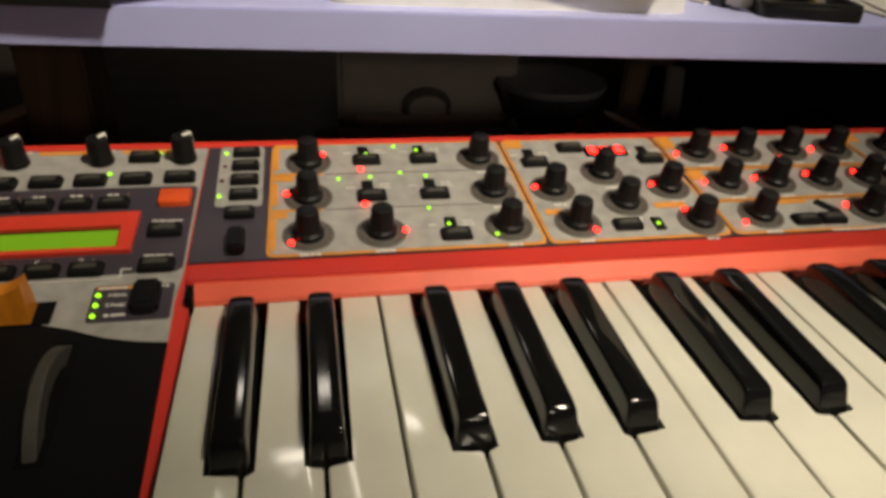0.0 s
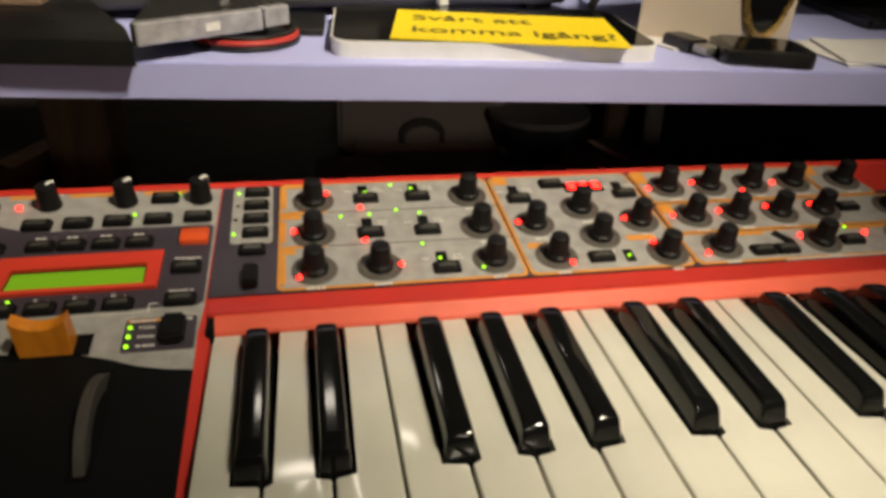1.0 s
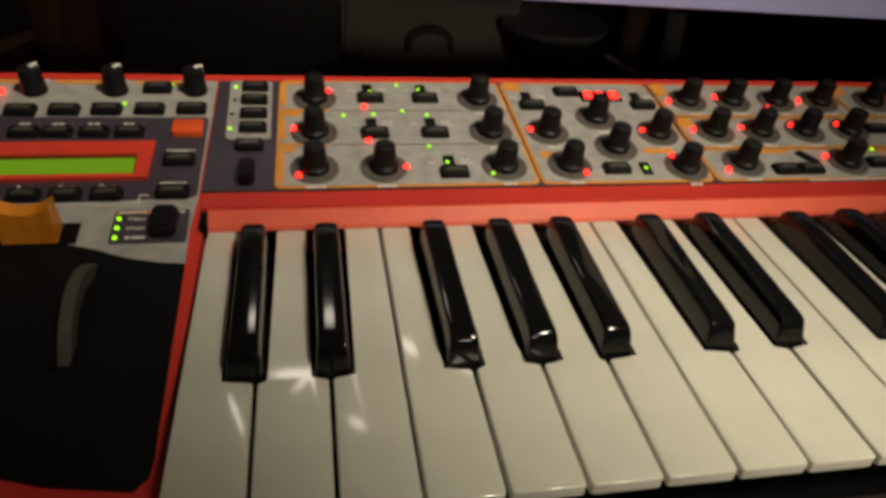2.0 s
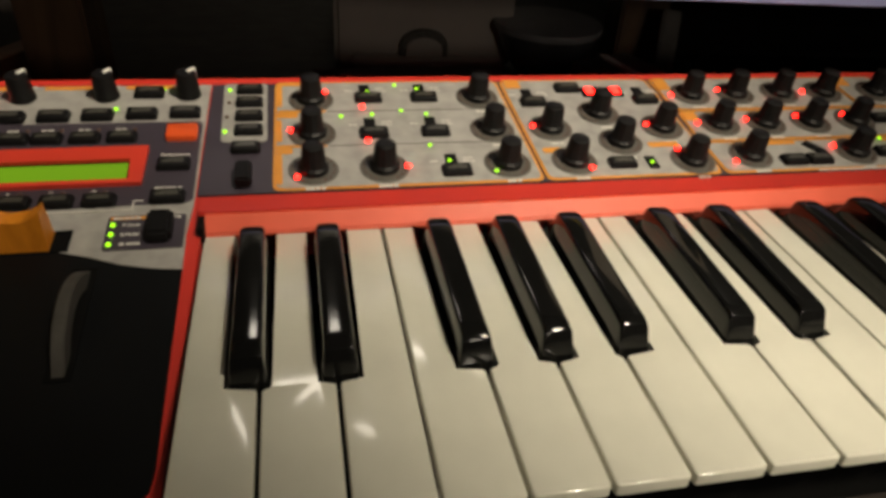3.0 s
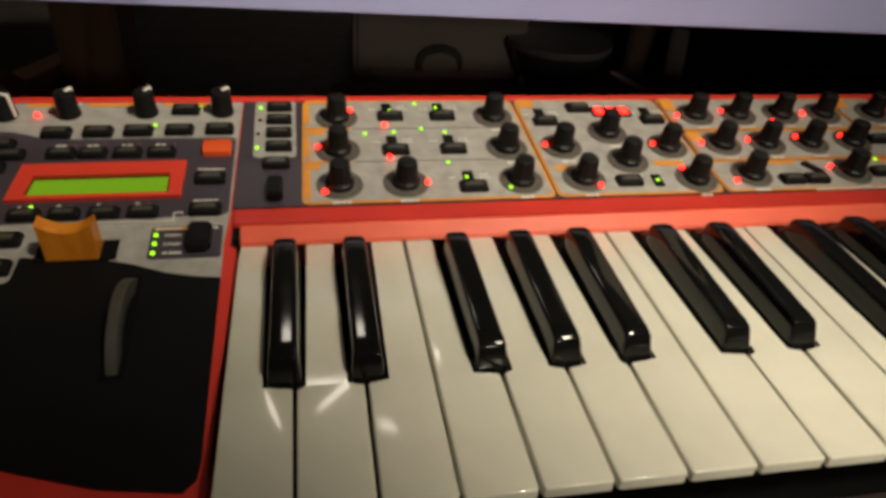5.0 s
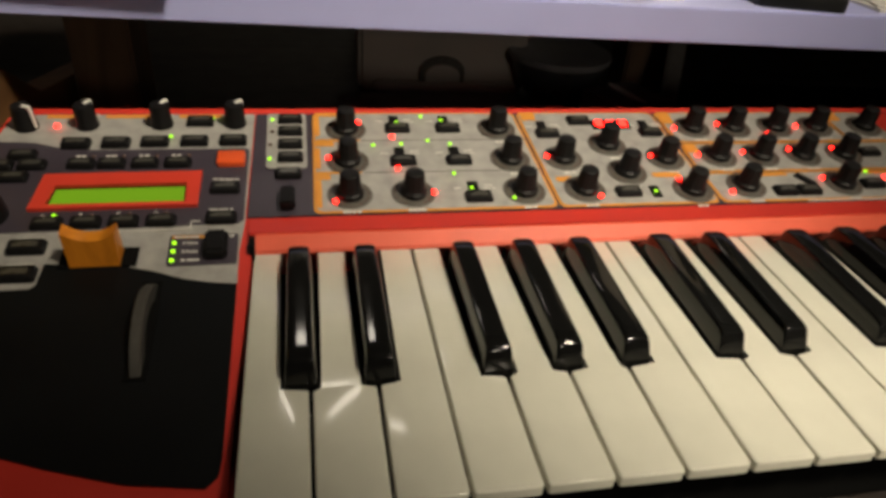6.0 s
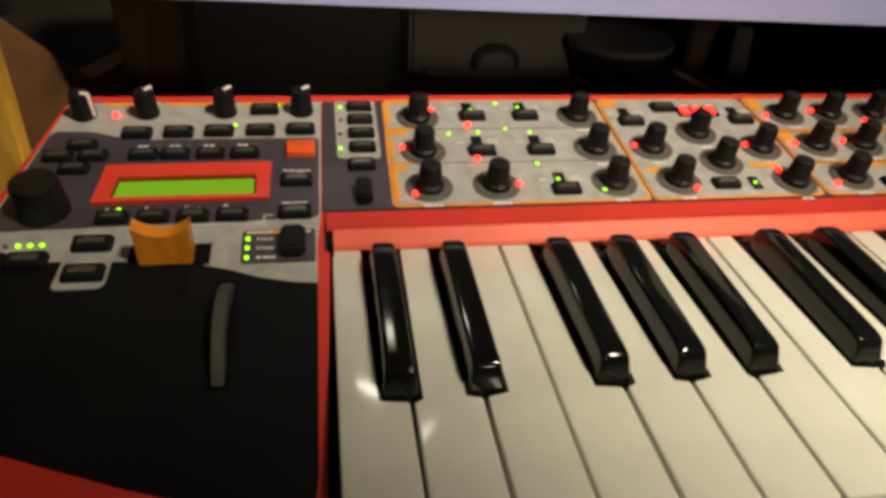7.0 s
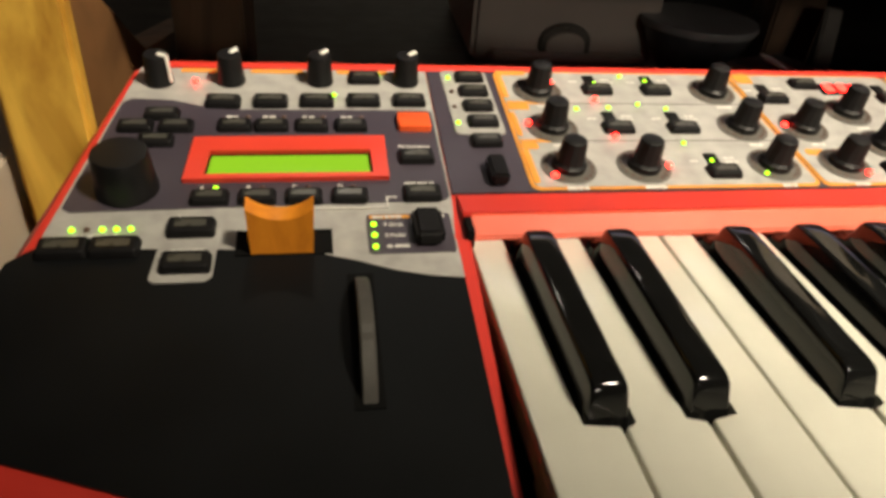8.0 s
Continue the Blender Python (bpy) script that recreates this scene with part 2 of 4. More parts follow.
for lx in (-0.86, 1.02):
    for ly in (-0.09, 0.68):
        part("leg", mesh("leg", box(lx, lx + 0.05, ly, ly + 0.05, 0, DESKZ - 0.03, 0.003), DESK), desk, at(0, 0, 0))

# ---------- shelf: runs 4.5 degrees askew to the instrument ----------
ST = 0.885
SH = at(0, 0.2025, ST, 0, 0, -4.5)


def on_shelf(u, v, z=0.0, rz=0.0, rx=0.0, ry=0.0):
    return SH @ at(u, v, z, rx, ry, rz)


shelf = thing("shelf", on_shelf(0.4, 0.18), "lilac laminate shelf board over the desk", "shelf")
part("board", smooth(mesh("board", box(-0.142, 0.95, 0.0012, 0.36, -0.019, 0, 0.0006, 1), SHELF)), shelf, SH)
part("edge_band", smooth(mesh("edge_band", box(-0.142, 0.95, -0.0008, 0.0011, -0.0192, 0.0001, 0.0007, 2), SHELF)), shelf, SH)

# ---------- synthesizer ----------
K = 0.80
SLOPE = 0.165
TILT = math.degrees(math.atan(SLOPE))


def pz(y):
    return K + 0.0035 + SLOPE * (y - 0.08)


def on_panel(x, y, up=0.0, rz=0.0):
    return at(x, y, pz(y), TILT) @ at(0, 0, up, 0, 0, rz)


PANEL0 = on_panel(0, 0)
CT = math.cos(math.atan(SLOPE))


def flat(pts):
    """Plan outline to the panel's own plane."""
    return [(x, y / CT) for x, y in pts]


synth = thing("synthesizer", at(0.2, 0.07, DESKZ), "red keyboard synthesizer with grey knob-covered panel, switched on", "synthesizer")
XR = 0.745


def shell(bm, outline, drop, flare, base):
    """A block under the panel's slope: top face, a sloping shoulder, then sides down to base."""
    n = len(outline)
    rings = [[], [], [], []]
    for i, (x, y) in enumerate(outline):
        a, b = Vector(outline[i - 1]), Vector(outline[(i + 1) % n])
        p = Vector((x, y))
        d1, d2 = (p - a).normalized(), (b - p).normalized()
        nrm = Vector((d1.y + d2.y, -d1.x - d2.x))
        nrm = nrm / max(nrm.length, 1e-6)
        f = flare[i]
        zt = pz(y) - 0.0008
        rings[0].append(bm.verts.new((x, y, zt)))
        rings[1].append(bm.verts.new((x + nrm.x * f * 0.45, y + nrm.y * f * 0.45, zt - drop * 0.2)))
        rings[2].append(bm.verts.new((x + nrm.x * f, y + nrm.y * f, zt - drop)))
        rings[3].append(bm.verts.new((x + nrm.x * f, y + nrm.y * f, base)))
    bm.faces.new(rings[0])
    bm.faces.new(list(reversed(rings[3])))
    for a, b in zip(rings, rings[1:]):
        for i in range(n):
            bm.faces.new((a[i], b[i], b[(i + 1) % n], a[(i + 1) % n]))


bm = bmesh.new()
front_curve = [(-0.150, 0.018), (-0.125, 0.010), (-0.090, -0.003), (-0.060, -0.0145), (-0.035, -0.0225), (-0.014, -0.0285), (-0.0055, -0.029)]
left_block = front_curve + [(-0.0032, -0.029), (-0.0002, 0.06), (0.0010, 0.1), (0.0022, 0.1905), (-0.118, 0.1905), (-0.1225, 0.187), (-0.137, 0.080)]
shell(bm, left_block, 0.012, [0.006, 0.02, 0.03, 0.034, 0.036, 0.036, 0.02, 0, 0, 0, 0.003, 0.003, 0.005, 0.007], DESKZ + 0.008)
back_block = [(0.0022, 0.0955), (XR, 0.0955), (XR, 0.1905), (0.0022, 0.1905)]
shell(bm, back_block, 0.010, [0, 0, 0.003, 0.003], DESKZ + 0.008)
right_block = [(0.686, -0.04), (XR, -0.04), (XR, 0.0955), (0.686, 0.0955)]
shell(bm, right_block, 0.012, [0.0, 0.01, 0.006, 0], DESKZ + 0.008)
part("case", smooth(mesh("case", bm, RED)), synth, at(0, 0, 0))

# front rail: upper facet of the case, and a bar below it over the key tails, paler for its glare
def rail(name, prof, x0, x1, material, label=""):
    bm = bmesh.new()
    ends = [[bm.verts.new((x, y, z)) for y, z in prof] for x in (x0, x1)]
    bm.faces.new(ends[0]), bm.faces.new(list(reversed(ends[1])))
    for i in range(len(prof)):
        j = (i + 1) % len(prof)
        bm.faces.new((ends[0][j], ends[0][i], ends[1][i], ends[1][j]))
    bmesh.ops.recalc_face_normals(bm, faces=bm.faces[:])
    bmesh.ops.bevel(bm, geom=[e for e in bm.edges if abs(e.verts[0].co.x - e.verts[1].co.x) > 0.5], offset=0.0006, segments=2, affect="EDGES")
    part(name, smooth(mesh(name, bm, material)), synth, at(0, 0, 0), label)


rail("rail_top", [(0.1030, pz(0.103) + 0.0002), (0.0950, pz(0.0950) + 0.0018), (0.0893, K + 0.0079), (0.0893, K - 0.0004), (0.103, K - 0.0004)], -0.0006, 0.6855, RED)
rail("front_rail", [(0.0892, K + 0.0078), (0.0884, K + 0.0079), (0.0836, K + 0.0016), (0.0838, K - 0.0004), (0.0892, K - 0.0004)], 0.0020, 0.6850, GLARERED, "red bar over the key tails, glare in its colour")
rail("rear_rim", [(0.1884, pz(0.1884) + 0.0003), (0.1900, pz(0.19) + 0.0012), (0.1925, pz(0.1925) + 0.0012), (0.1945, pz(0.1945) - 0.0015), (0.1945, K), (0.1884, K)], -0.1185, XR - 0.002, RED)
# Black filler block that gives the gap beside the bar its shade.
part("gap_shade", mesh("gap_shade", box(-0.0006, 0.0019, 0.0800, 0.0890, K - 0.004, K + 0.0066), BED_GAP_BLACK), synth, at(0, 0, 0))

part("key_bed", mesh("key_bed", box(0.0012, 0.6858, -0.030, 0.0952, DESKZ + 0.004, K - 0.0185), BED_GAP_BLACK), synth, at(0, 0, 0))
for fx in (-0.10, 0.68):
    for fy in (0.03, 0.16):
        part("foot", mesh("foot", lathe([(0.011, 0), (0.011, 0.0085)], 16), RUBBER), synth, at(fx, fy, DESKZ))

# keys
PITCH = 0.0234
BLACK = {0: -0.0028, 1: 0.0014, 3: -0.0025, 4: 0.0013, 5: 0.0045}
HALF = 0.0060
CLEAR = 0.0017
white_meshes, black_mesh = {}, None


def white_key(step, last=False):
    key = (step, last)
    if key in white_meshes:
        return white_meshes[key]
    g = 0.00065
    x0, x1 = g, PITCH - g
    left = right = None
    if not last and step in BLACK:
        right = PITCH + BLACK[step] - 0.0005 - HALF - CLEAR
    if step - 1 in BLACK and step > 0:
        left = BLACK[step - 1] - 0.0005 + HALF + CLEAR
    yf, yn, yb = -0.0490, -0.0002, 0.094
    r, k = 0.0013, 0.0004
    pts = [(x0, yf + r), (x0 + k, yf + k), (x0 + r, yf), (x1 - r, yf), (x1 - k, yf + k), (x1, yf + r)]
    pts += [(x1, yn - r), (x1 - k, yn - k), (x1 - r, yn), (right, yn), (right, yb)] if right is not None else [(x1, yb)]
    pts += [(left, yb), (left, yn), (x0 + r, yn), (x0 + k, yn - k), (x0, yn - r)] if left is not None else [(x0, yb)]
    bm = bmesh.new()
    prism(bm, pts, -0.0042, 0, bevel=0.0007, seg=3)
    add_box(bm, x0 + 0.0006, x1 - 0.0006, yf + 0.012, yn - 0.004, -0.015, -0.0041)
    lo, hi = left or x0, right or x1
    add_box(bm, lo + 0.0004, hi - 0.0004, yn - 0.004, yb, -0.012, -0.0041)
    white_meshes[key] = smooth(mesh("white_key", bm, IVORY))
    return white_meshes[key]


def black_key():
    # stations along the key: y, height of the top, half width of the top, half width of the foot
    rows = [(0.0006, -0.0045, 0.0056, 0.0059), (0.0014, -0.0008, 0.0054, 0.0060), (0.0040, 0.0069, 0.0050, HALF), (0.0044, 0.0079, 0.0049, HALF),
            (0.0051, 0.0087, 0.0048, HALF), (0.0062, 0.0092, 0.0047, HALF), (0.0080, 0.0095, 0.0047, HALF), (0.0120, 0.0097, 0.0046, HALF),
            (0.0400, 0.0105, 0.0046, HALF), (0.0660, 0.0114, 0.0046, HALF), (0.0705, 0.0112, 0.0045, HALF), (0.0730, 0.0106, 0.0042, 0.0057),
            (0.0748, 0.0094, 0.0038, 0.0056), (0.0760, 0.0076, 0.0034, 0.0055), (0.0768, 0.0050, 0.0030, 0.0054), (0.0830, 0.0010, 0.0030, 0.0054)]
    bm = bmesh.new()
    rings = []
    for y, h, wt, wb in rows:
        r = max(0.0004, min(0.0012, 0.3 * h))
        half = [(wb, -0.008), (wb * 0.985, min(0.0003, h - 0.002)), (wt + (wb - wt) * 0.12, h - r * 1.5)]
        for k in range(5):
            q = math.radians(14 + 76 * k / 4)
            half.append((wt - r + r * math.cos(q), h - r + r * math.sin(q)))
        half.append((wt * 0.4, h + 0.00012))
        pts = half + [(-x, z) for x, z in reversed(half)]
        rings.append([bm.verts.new((x, y, z)) for x, z in pts])
    for lo, hi in zip(rings, rings[1:]):
        for i in range(len(lo) - 1):
            bm.faces.new((lo[i], lo[i + 1], hi[i + 1], hi[i]))
    bm.faces.new(rings[0])
    bm.faces.new(list(reversed(rings[-1])))
    bmesh.ops.recalc_face_normals(bm, faces=bm.faces[:])
    return smooth(mesh("black_key", bm, EBONY))


black_mesh = black_key()
for i in range(29):
    s = i % 7
    part("white_key", white_key(s, i == 28), synth, at(i * PITCH + 0.0005, 0, K + random.uniform(-0.00025, 0.00025)))
    if s in BLACK and i < 28:
        part("black_key", black_mesh, synth, at((i + 1) * PITCH + BLACK[s], 0, K + random.uniform(-0.0003, 0.0003), 0, 0, random.uniform(-0.15, 0.15)))


# panel sheets
def sheet(name, pts, z0, z1, material, label="", parent=None, bevel=0.0):
    bm = prism(bmesh.new(), flat(pts), z0, z1, bevel)
    return part(name, mesh(name, bm, material), parent or synth, PANEL0, label)


sheet("left_panel", [(-0.1335, 0.080), (-0.0048, 0.080), (-0.0030, 0.0985), (-0.0012, 0.188), (-0.1200, 0.188)], -0.0006, 0.0004, GREY, "grey painted control panel")
wave = [(-0.1400, 0.0745), (-0.1335, 0.0805), (-0.105, 0.0790), (-0.075, 0.0775), (-0.050, 0.0750), (-0.038, 0.0712), (-0.026, 0.0663), (-0.015, 0.0635), (-0.0045, 0.0622)]
apron = [(-0.1480, 0.020)] + front_curve[1:-2] + [(-0.0100, -0.0265), (-0.0060, -0.0225), (-0.0052, -0.016)] + list(reversed(wave))
sheet("lower_panel", apron, -0.0006, 0.0004, GRAPHITE, "graphite black lower panel")
sheet("lower_grey_panel", [(-0.1335, 0.0807)] + [(x, y + 0.0002) for x, y in wave[2:]] + [(-0.0045, 0.0799)], -0.0006, 0.0004, GREY)
bay = [(-0.1300, 0.0985), (-0.1275, 0.0965), (-0.0055, 0.0995), (-0.0035, 0.1015), (-0.0030, 0.1545), (-0.0050, 0.1560), (-0.084, 0.1560), (-0.092, 0.1580), (-0.104, 0.1625), (-0.1195, 0.1635), (-0.1225, 0.1605)]
sheet("display_panel", bay, 0.0003, 0.0009, PURPLE, "dark purple display panel")
centre = [(-0.0020, 0.1035), (0.470, 0.1035), (0.470, 0.158), (0.378, 0.160), (0.372, 0.188), (-0.0004, 0.188)]
sheet("centre_panel", centre, -0.0006, 0.0004, PURPLE, "dark purple backing panel")


def plate(x0, x1, y0, y1, x0t=None, x1t=None, patch=None):
    """A grey section with an orange rim, its top edge from x0t to x1t."""
    a, b = (x0 if x0t is None else x0t), (x1 if x1t is None else x1t)
    r = 0.004
    p = []
    for (cx, cy), (px, py), (nx, ny) in (((x0, y0), (a, y1), (x1, y0)), ((x1, y0), (x0, y0), (b, y1)), ((b, y1), (x1, y0), (a, y1)), ((a, y1), (b, y1), (x0, y0))):
        c, d1, d2 = Vector((cx, cy)), (Vector((px, py)) - Vector((cx, cy))).normalized(), (Vector((nx, ny)) - Vector((cx, cy))).normalized()
        s, e = c + d1 * r, c + d2 * r
        for i in range(5):
            t = i / 4
            p.append(tuple(s * (1 - t) ** 2 + c * 2 * t * (1 - t) + e * t * t))
    rim = sheet("section_plate", p, 0.0003, 0.0008, ORANGE, "grey panel section with orange rim")
    cx, cy = sum(q[0] for q in p) / len(p), sum(q[1] for q in p) / len(p)
    w, h = (x1 - x0), (y1 - y0)
    inner = [(cx + (x - cx) * (1 - 0.0026 / w), cy + (y - cy) * (1 - 0.0026 / h)) for x, y in p]
    sheet("plate_face", inner, 0.0006, 0.0011, GREY, "", rim)
    if patch:
        for u0, u1, v0, v1 in patch:
            sheet("orange_patch", rect(u0, u1, v0, v1, 0.0012, 2), 0.0009, 0.0013, ORANGE, "", rim)
    return rim


left_plate = plate(0.0277, 0.1462, 0.1040, 0.1884, 0.0292, 0.1427, [(0.0302, 0.0440, 0.1845, 0.1879), (0.0300, 0.0325, 0.1660, 0.1845), (0.0300, 0.0530, 0.1608, 0.1628), (0.0298, 0.0320, 0.1375, 0.1550), (0.0298, 0.0395, 0.1565, 0.1608),
                                                              (0.0294, 0.0520, 0.1332, 0.1350), (0.0294, 0.0365, 0.1285, 0.1332), (0.0292, 0.0318, 0.1075, 0.1285)])
plate(0.1472, 0.2337, 0.1039, 0.1884, 0.1442, 0.2277, [(0.1462, 0.1547, 0.1797, 0.1880), (0.1507, 0.1597, 0.1234, 0.1274), (0.2047, 0.2207, 0.1254, 0.1294)])
plate(0.2327, 0.3437, 0.1569, 0.1884, 0.2292, 0.3397, [(0.2312, 0.2387, 0.1759, 0.1880)])
plate(0.2332, 0.4587, 0.1294, 0.1559, 0.2329, 0.4587, [(0.2342, 0.2417, 0.1469, 0.1552)])
plate(0.2352, 0.4587, 0.1039, 0.1284, 0.2337, 0.4587, [(0.2607, 0.2837, 0.1244, 0.1274), (0.3337, 0.3587, 0.1249, 0.1277)])
plate(0.3452, 0.3787, 0.1569, 0.1884, 0.3412, 0.3702, [(0.3432, 0.3517, 0.1779, 0.1880)])
for v0, u0 in ((0.1612, 0.0535), (0.1337, 0.0525)):
    sheet("groove", [(u0, v0), (0.1448, v0), (0.1447, v0 + 0.0005), (u0, v0 + 0.0005)], 0.0009, 0.00122, RING, "", left_plate)
sheet("bank_plate", rect(0.0053, 0.0255, 0.1392, 0.1878, 0.002, 3), 0.0003, 0.0009, GREY)

def lettering(text, size, x, y, m, parent, material, up=0.0008, bold=0.00012):
    cu = bpy.data.curves.new("words", "FONT")
    cu.body, cu.size, cu.extrude, cu.offset = text, size, 0.00008, bold
    tmp = bpy.data.objects.new("words", cu)
    scene.collection.objects.link(tmp)
    bpy.context.view_layer.update()
    me = bpy.data.meshes.new_from_object(tmp.evaluated_get(bpy.context.evaluated_depsgraph_get()))
    bpy.data.objects.remove(tmp)
    me.materials.clear()
    me.materials.append(material)
    return part("lettering", me, parent, m @ at(x, y, up))


# shared small parts
knob_mesh = smooth(mesh("knob", lathe([(0.0066, 0.0), (0.0066, 0.0022), (0.0056, 0.0030), (0.0053, 0.0034), (0.0047, 0.0112), (0.0043, 0.0122), (0.0032, 0.0127)], 36, 0.06, 12), BLACKPLASTIC))
bm = lathe([(0.0108, 0.0), (0.0108, 0.0004), (0.0104, 0.0006)], 40)
for i in range(17):
    a = radians(-60 + 300 * i / 16)
    c = Vector((0.0091 * math.cos(a), 0.0091 * math.sin(a), 0.0009))
    add_box(bm, c.x - 0.0006, c.x + 0.0006, c.y - 0.0006, c.y + 0.0006, 0.0005, 0.0009, 1)
ring_mesh = mesh("led_ring", bm, RING, LED_OFF)
pot_mesh = smooth(mesh("knob", lathe([(0.0056, 0.0), (0.0056, 0.0012), (0.0053, 0.0018), (0.0047, 0.0114), (0.0043, 0.0122)], 28), BLACKPLASTIC))
bm = box(0.0008, 0.0057, -0.0010, 0.0010, 0.0006, 0.0128, 0.0003, 1)
for v in bm.verts:
    if v.co.z > 0.01:
        v.co.x = min(v.co.x, 0.0049)
pointer_mesh = mesh("pointer", bm, WHITEPLASTIC)


def button_mesh(w, d, h):
    bm = bmesh.new()
    prism(bm, rect(-w / 2, w / 2, -d / 2, d / 2, 0.0014, 3), 0, h * 0.30)
    prism(bm, rect(-w * 0.495, w * 0.495, -d * 0.49, d * 0.49, 0.0013, 3), h * 0.30, h, 0.0006, 2, (0.92, 0.84))
    prism(bm, rect(-w * 0.32, w * 0.32, -d * 0.20, d * 0.20, 0.0005, 2), h - 0.0002, h + 0.0002)
    for f in bm.faces:
        f.material_index = 1 if f.calc_center_median().z > h + 0.0001 else 0
    return mesh("button", bm, RUBBER, BUTTONTOP)


BUT = button_mesh(0.0137, 0.0078, 0.0028)
BUTS = button_mesh(0.0128, 0.0073, 0.0026)
BUTW = button_mesh(0.0150, 0.0084, 0.0030)
led_mesh = smooth(mesh("led", lathe([(0.00115, 0), (0.00115, 0.0006), (0.0009, 0.0010), (0.0004, 0.0013)], 16), LED_RED))
ledg_mesh = smooth(mesh("led", lathe([(0.00095, 0), (0.00095, 0.0004), (0.0007, 0.0008), (0.0003, 0.0010)], 14), LED_GREEN))
ledo_mesh = smooth(mesh("led", lathe([(0.0010, 0), (0.0010, 0.0004), (0.0007, 0.0008), (0.0003, 0.0010)], 12), LED_OFF))


PRINTS = bmesh.new()


def bars(spec, up=0.0011):
    """Unreadable small print: bars of (x, y, length, height)."""
    for x, y, w, h in spec:
        k = max(1, round(w / 0.0022))
        for i in range(k):
            u = x - w / 2 + w * i / k
            add_box(PRINTS, u, u + w / k * random.uniform(0.6, 0.95), (y - h / 2) / CT, (y + h / 2) / CT, up - 0.0004, up + 0.00015)


def knob(x, y, ring=True):
    m = on_panel(x, y, 0.0010)
    k = part("knob", knob_mesh, synth, m @ at(0, 0, 0.0006 if ring else 0, 0, 0, random.uniform(0, 30)), "black fluted plastic knob")
    if ring:
        part("led_ring", ring_mesh, k, m)
    bars([(x + 0.0005, y - 0.0126, random.uniform(0.006, 0.009), 0.0016)])
    return k


def led(x, y, colour="red", up=0.0012):
    return part("led", {"red": led_mesh, "green": ledg_mesh, "off": ledo_mesh}[colour], synth, on_panel(x, y, up), {"red": "glowing red lamp", "green": "glowing green lamp", "off": "unlit lamp"}[colour])


def button(x, y, me=None, up=0.0008, label="black rubber push button"):
    return part("button", me or BUT, synth, on_panel(x, y, up), label)


# knobs of the middle and right sections
R1, R2, R3 = 0.1717, 0.1434, 0.1168
for x, y in ((0.0462, R1), (0.0455, R2), (0.0449, R3), (0.0755, R3), (0.1292, R1), (0.1305, R2), (0.1315, R3), (0.1597, R2), (0.1889, 0.1554), (0.1915, 0.1304), (0.2182, 0.1419), (0.1635, R3), (0.2222, 0.1144),
             (0.2477, R1), (0.2742, R1), (0.3017, R1), (0.3292, R1), (0.2507, R2), (0.2772, R2), (0.3037, R2), (0.3307, R2), (0.2542, R3), (0.3127, R3), (0.3632, R1), (0.3767, R2), (0.3647, R3), (0.4167, R3)):
    knob(x, y)
for x, y in ((0.0533, 0.1774), (0.0702, 0.1637), (0.0359, 0.1456), (0.0702, 0.1361), (0.0379, 0.1111), (0.0857, 0.1163), (0.1509, 0.1443), (0.2099, 0.1434), (0.1698, 0.1102), (0.2177, 0.1226),
             (0.2355, 0.1699), (0.2647, 0.1741), (0.2919, 0.1637), (0.3155, 0.1711), (0.2387, 0.1439), (0.2669, 0.1457), (0.2972, 0.1479), (0.3259, 0.1484), (0.2432, 0.1112), (0.3023, 0.1209), (0.3417, 0.1206)):
    led(x, y, "red", 0.0018)
for x, y in ((0.0739, 0.1769), (0.0882, 0.1831), (0.0990, 0.1791), (0.0595, 0.1561), (0.0742, 0.1571), (0.0886, 0.1598), (0.1004, 0.1565), (0.0980, 0.1311), (0.1049, 0.1191), (0.1247, 0.1107), (0.2005, 0.1129), (0.3427, 0.1529), (0.3327, 0.1259)):
    led(x, y, "green", 0.0018)


def selector(x, y, tall=0.0085):
    """A push button with a dark strip of indicator windows behind it."""
    b = button(x, y, BUT)
    bm = box(-0.0026, 0.0026, 0.0036, 0.0036 + tall, 0.0, 0.0012, 0.0003, 1)
    part("indicator_strip", mesh("indicator_strip", bm, RUBBER), b, on_panel(x - 0.0012, y, 0.0008))
    bars([(x + 0.007, y + 0.007, 0.006, 0.001), (x + 0.007, y + 0.0095, 0.005, 0.001), (x - 0.009, y + 0.0075, 0.004, 0.001)])


for x, y in ((0.0739, 0.1719), (0.1017, 0.1719), (0.0737, 0.1424), (0.1027, 0.1424), (0.1072, 0.1124), (0.1572, 0.1659), (0.2192, 0.1664)):
    selector(x, y)
for x, y in ((0.1792, 0.1784), (0.1859, 0.1134), (0.2745, 0.1111), (0.2882, 0.1111), (0.3302, 0.1154), (0.3477, 0.1444), (0.3937, 0.1154)):
    button(x, y)
part("indicator_strip", mesh("indicator_strip", box(-0.0024, 0.0024, -0.004, 0.005, 0, 0.0012, 0.0003, 1), RUBBER), synth, on_panel(0.2009, 0.1129, 0.0008))
part("indicator_strip", mesh("indicator_strip", box(-0.0024, 0.0024, -0.006, 0.006, 0, 0.0012, 0.0003, 1), RUBBER), synth, on_panel(0.2917, 0.1204, 0.0008, 35))
# three-figure red number display
seg = part("number_display", mesh("number_display", box(-0.0115, 0.0115, -0.0042, 0.0042, 0, 0.0015, 0.0003, 1), GLASSBLACK), synth, on_panel(0.1977, 0.1744, 0.0008), "small red glowing number display")
for i in (-1, 0, 1):
    part("digit_bar", mesh("digit_bar", prism(bmesh.new(), rect(-0.0023, 0.0023, -0.003, 0.003, 0.001, 2), 0, 0.0005), LED_RED), seg, on_panel(0.1977 + i * 0.0072, 0.1744, 0.0022))
bars([(0.3137, 0.1032, 0.06, 0.0011)])

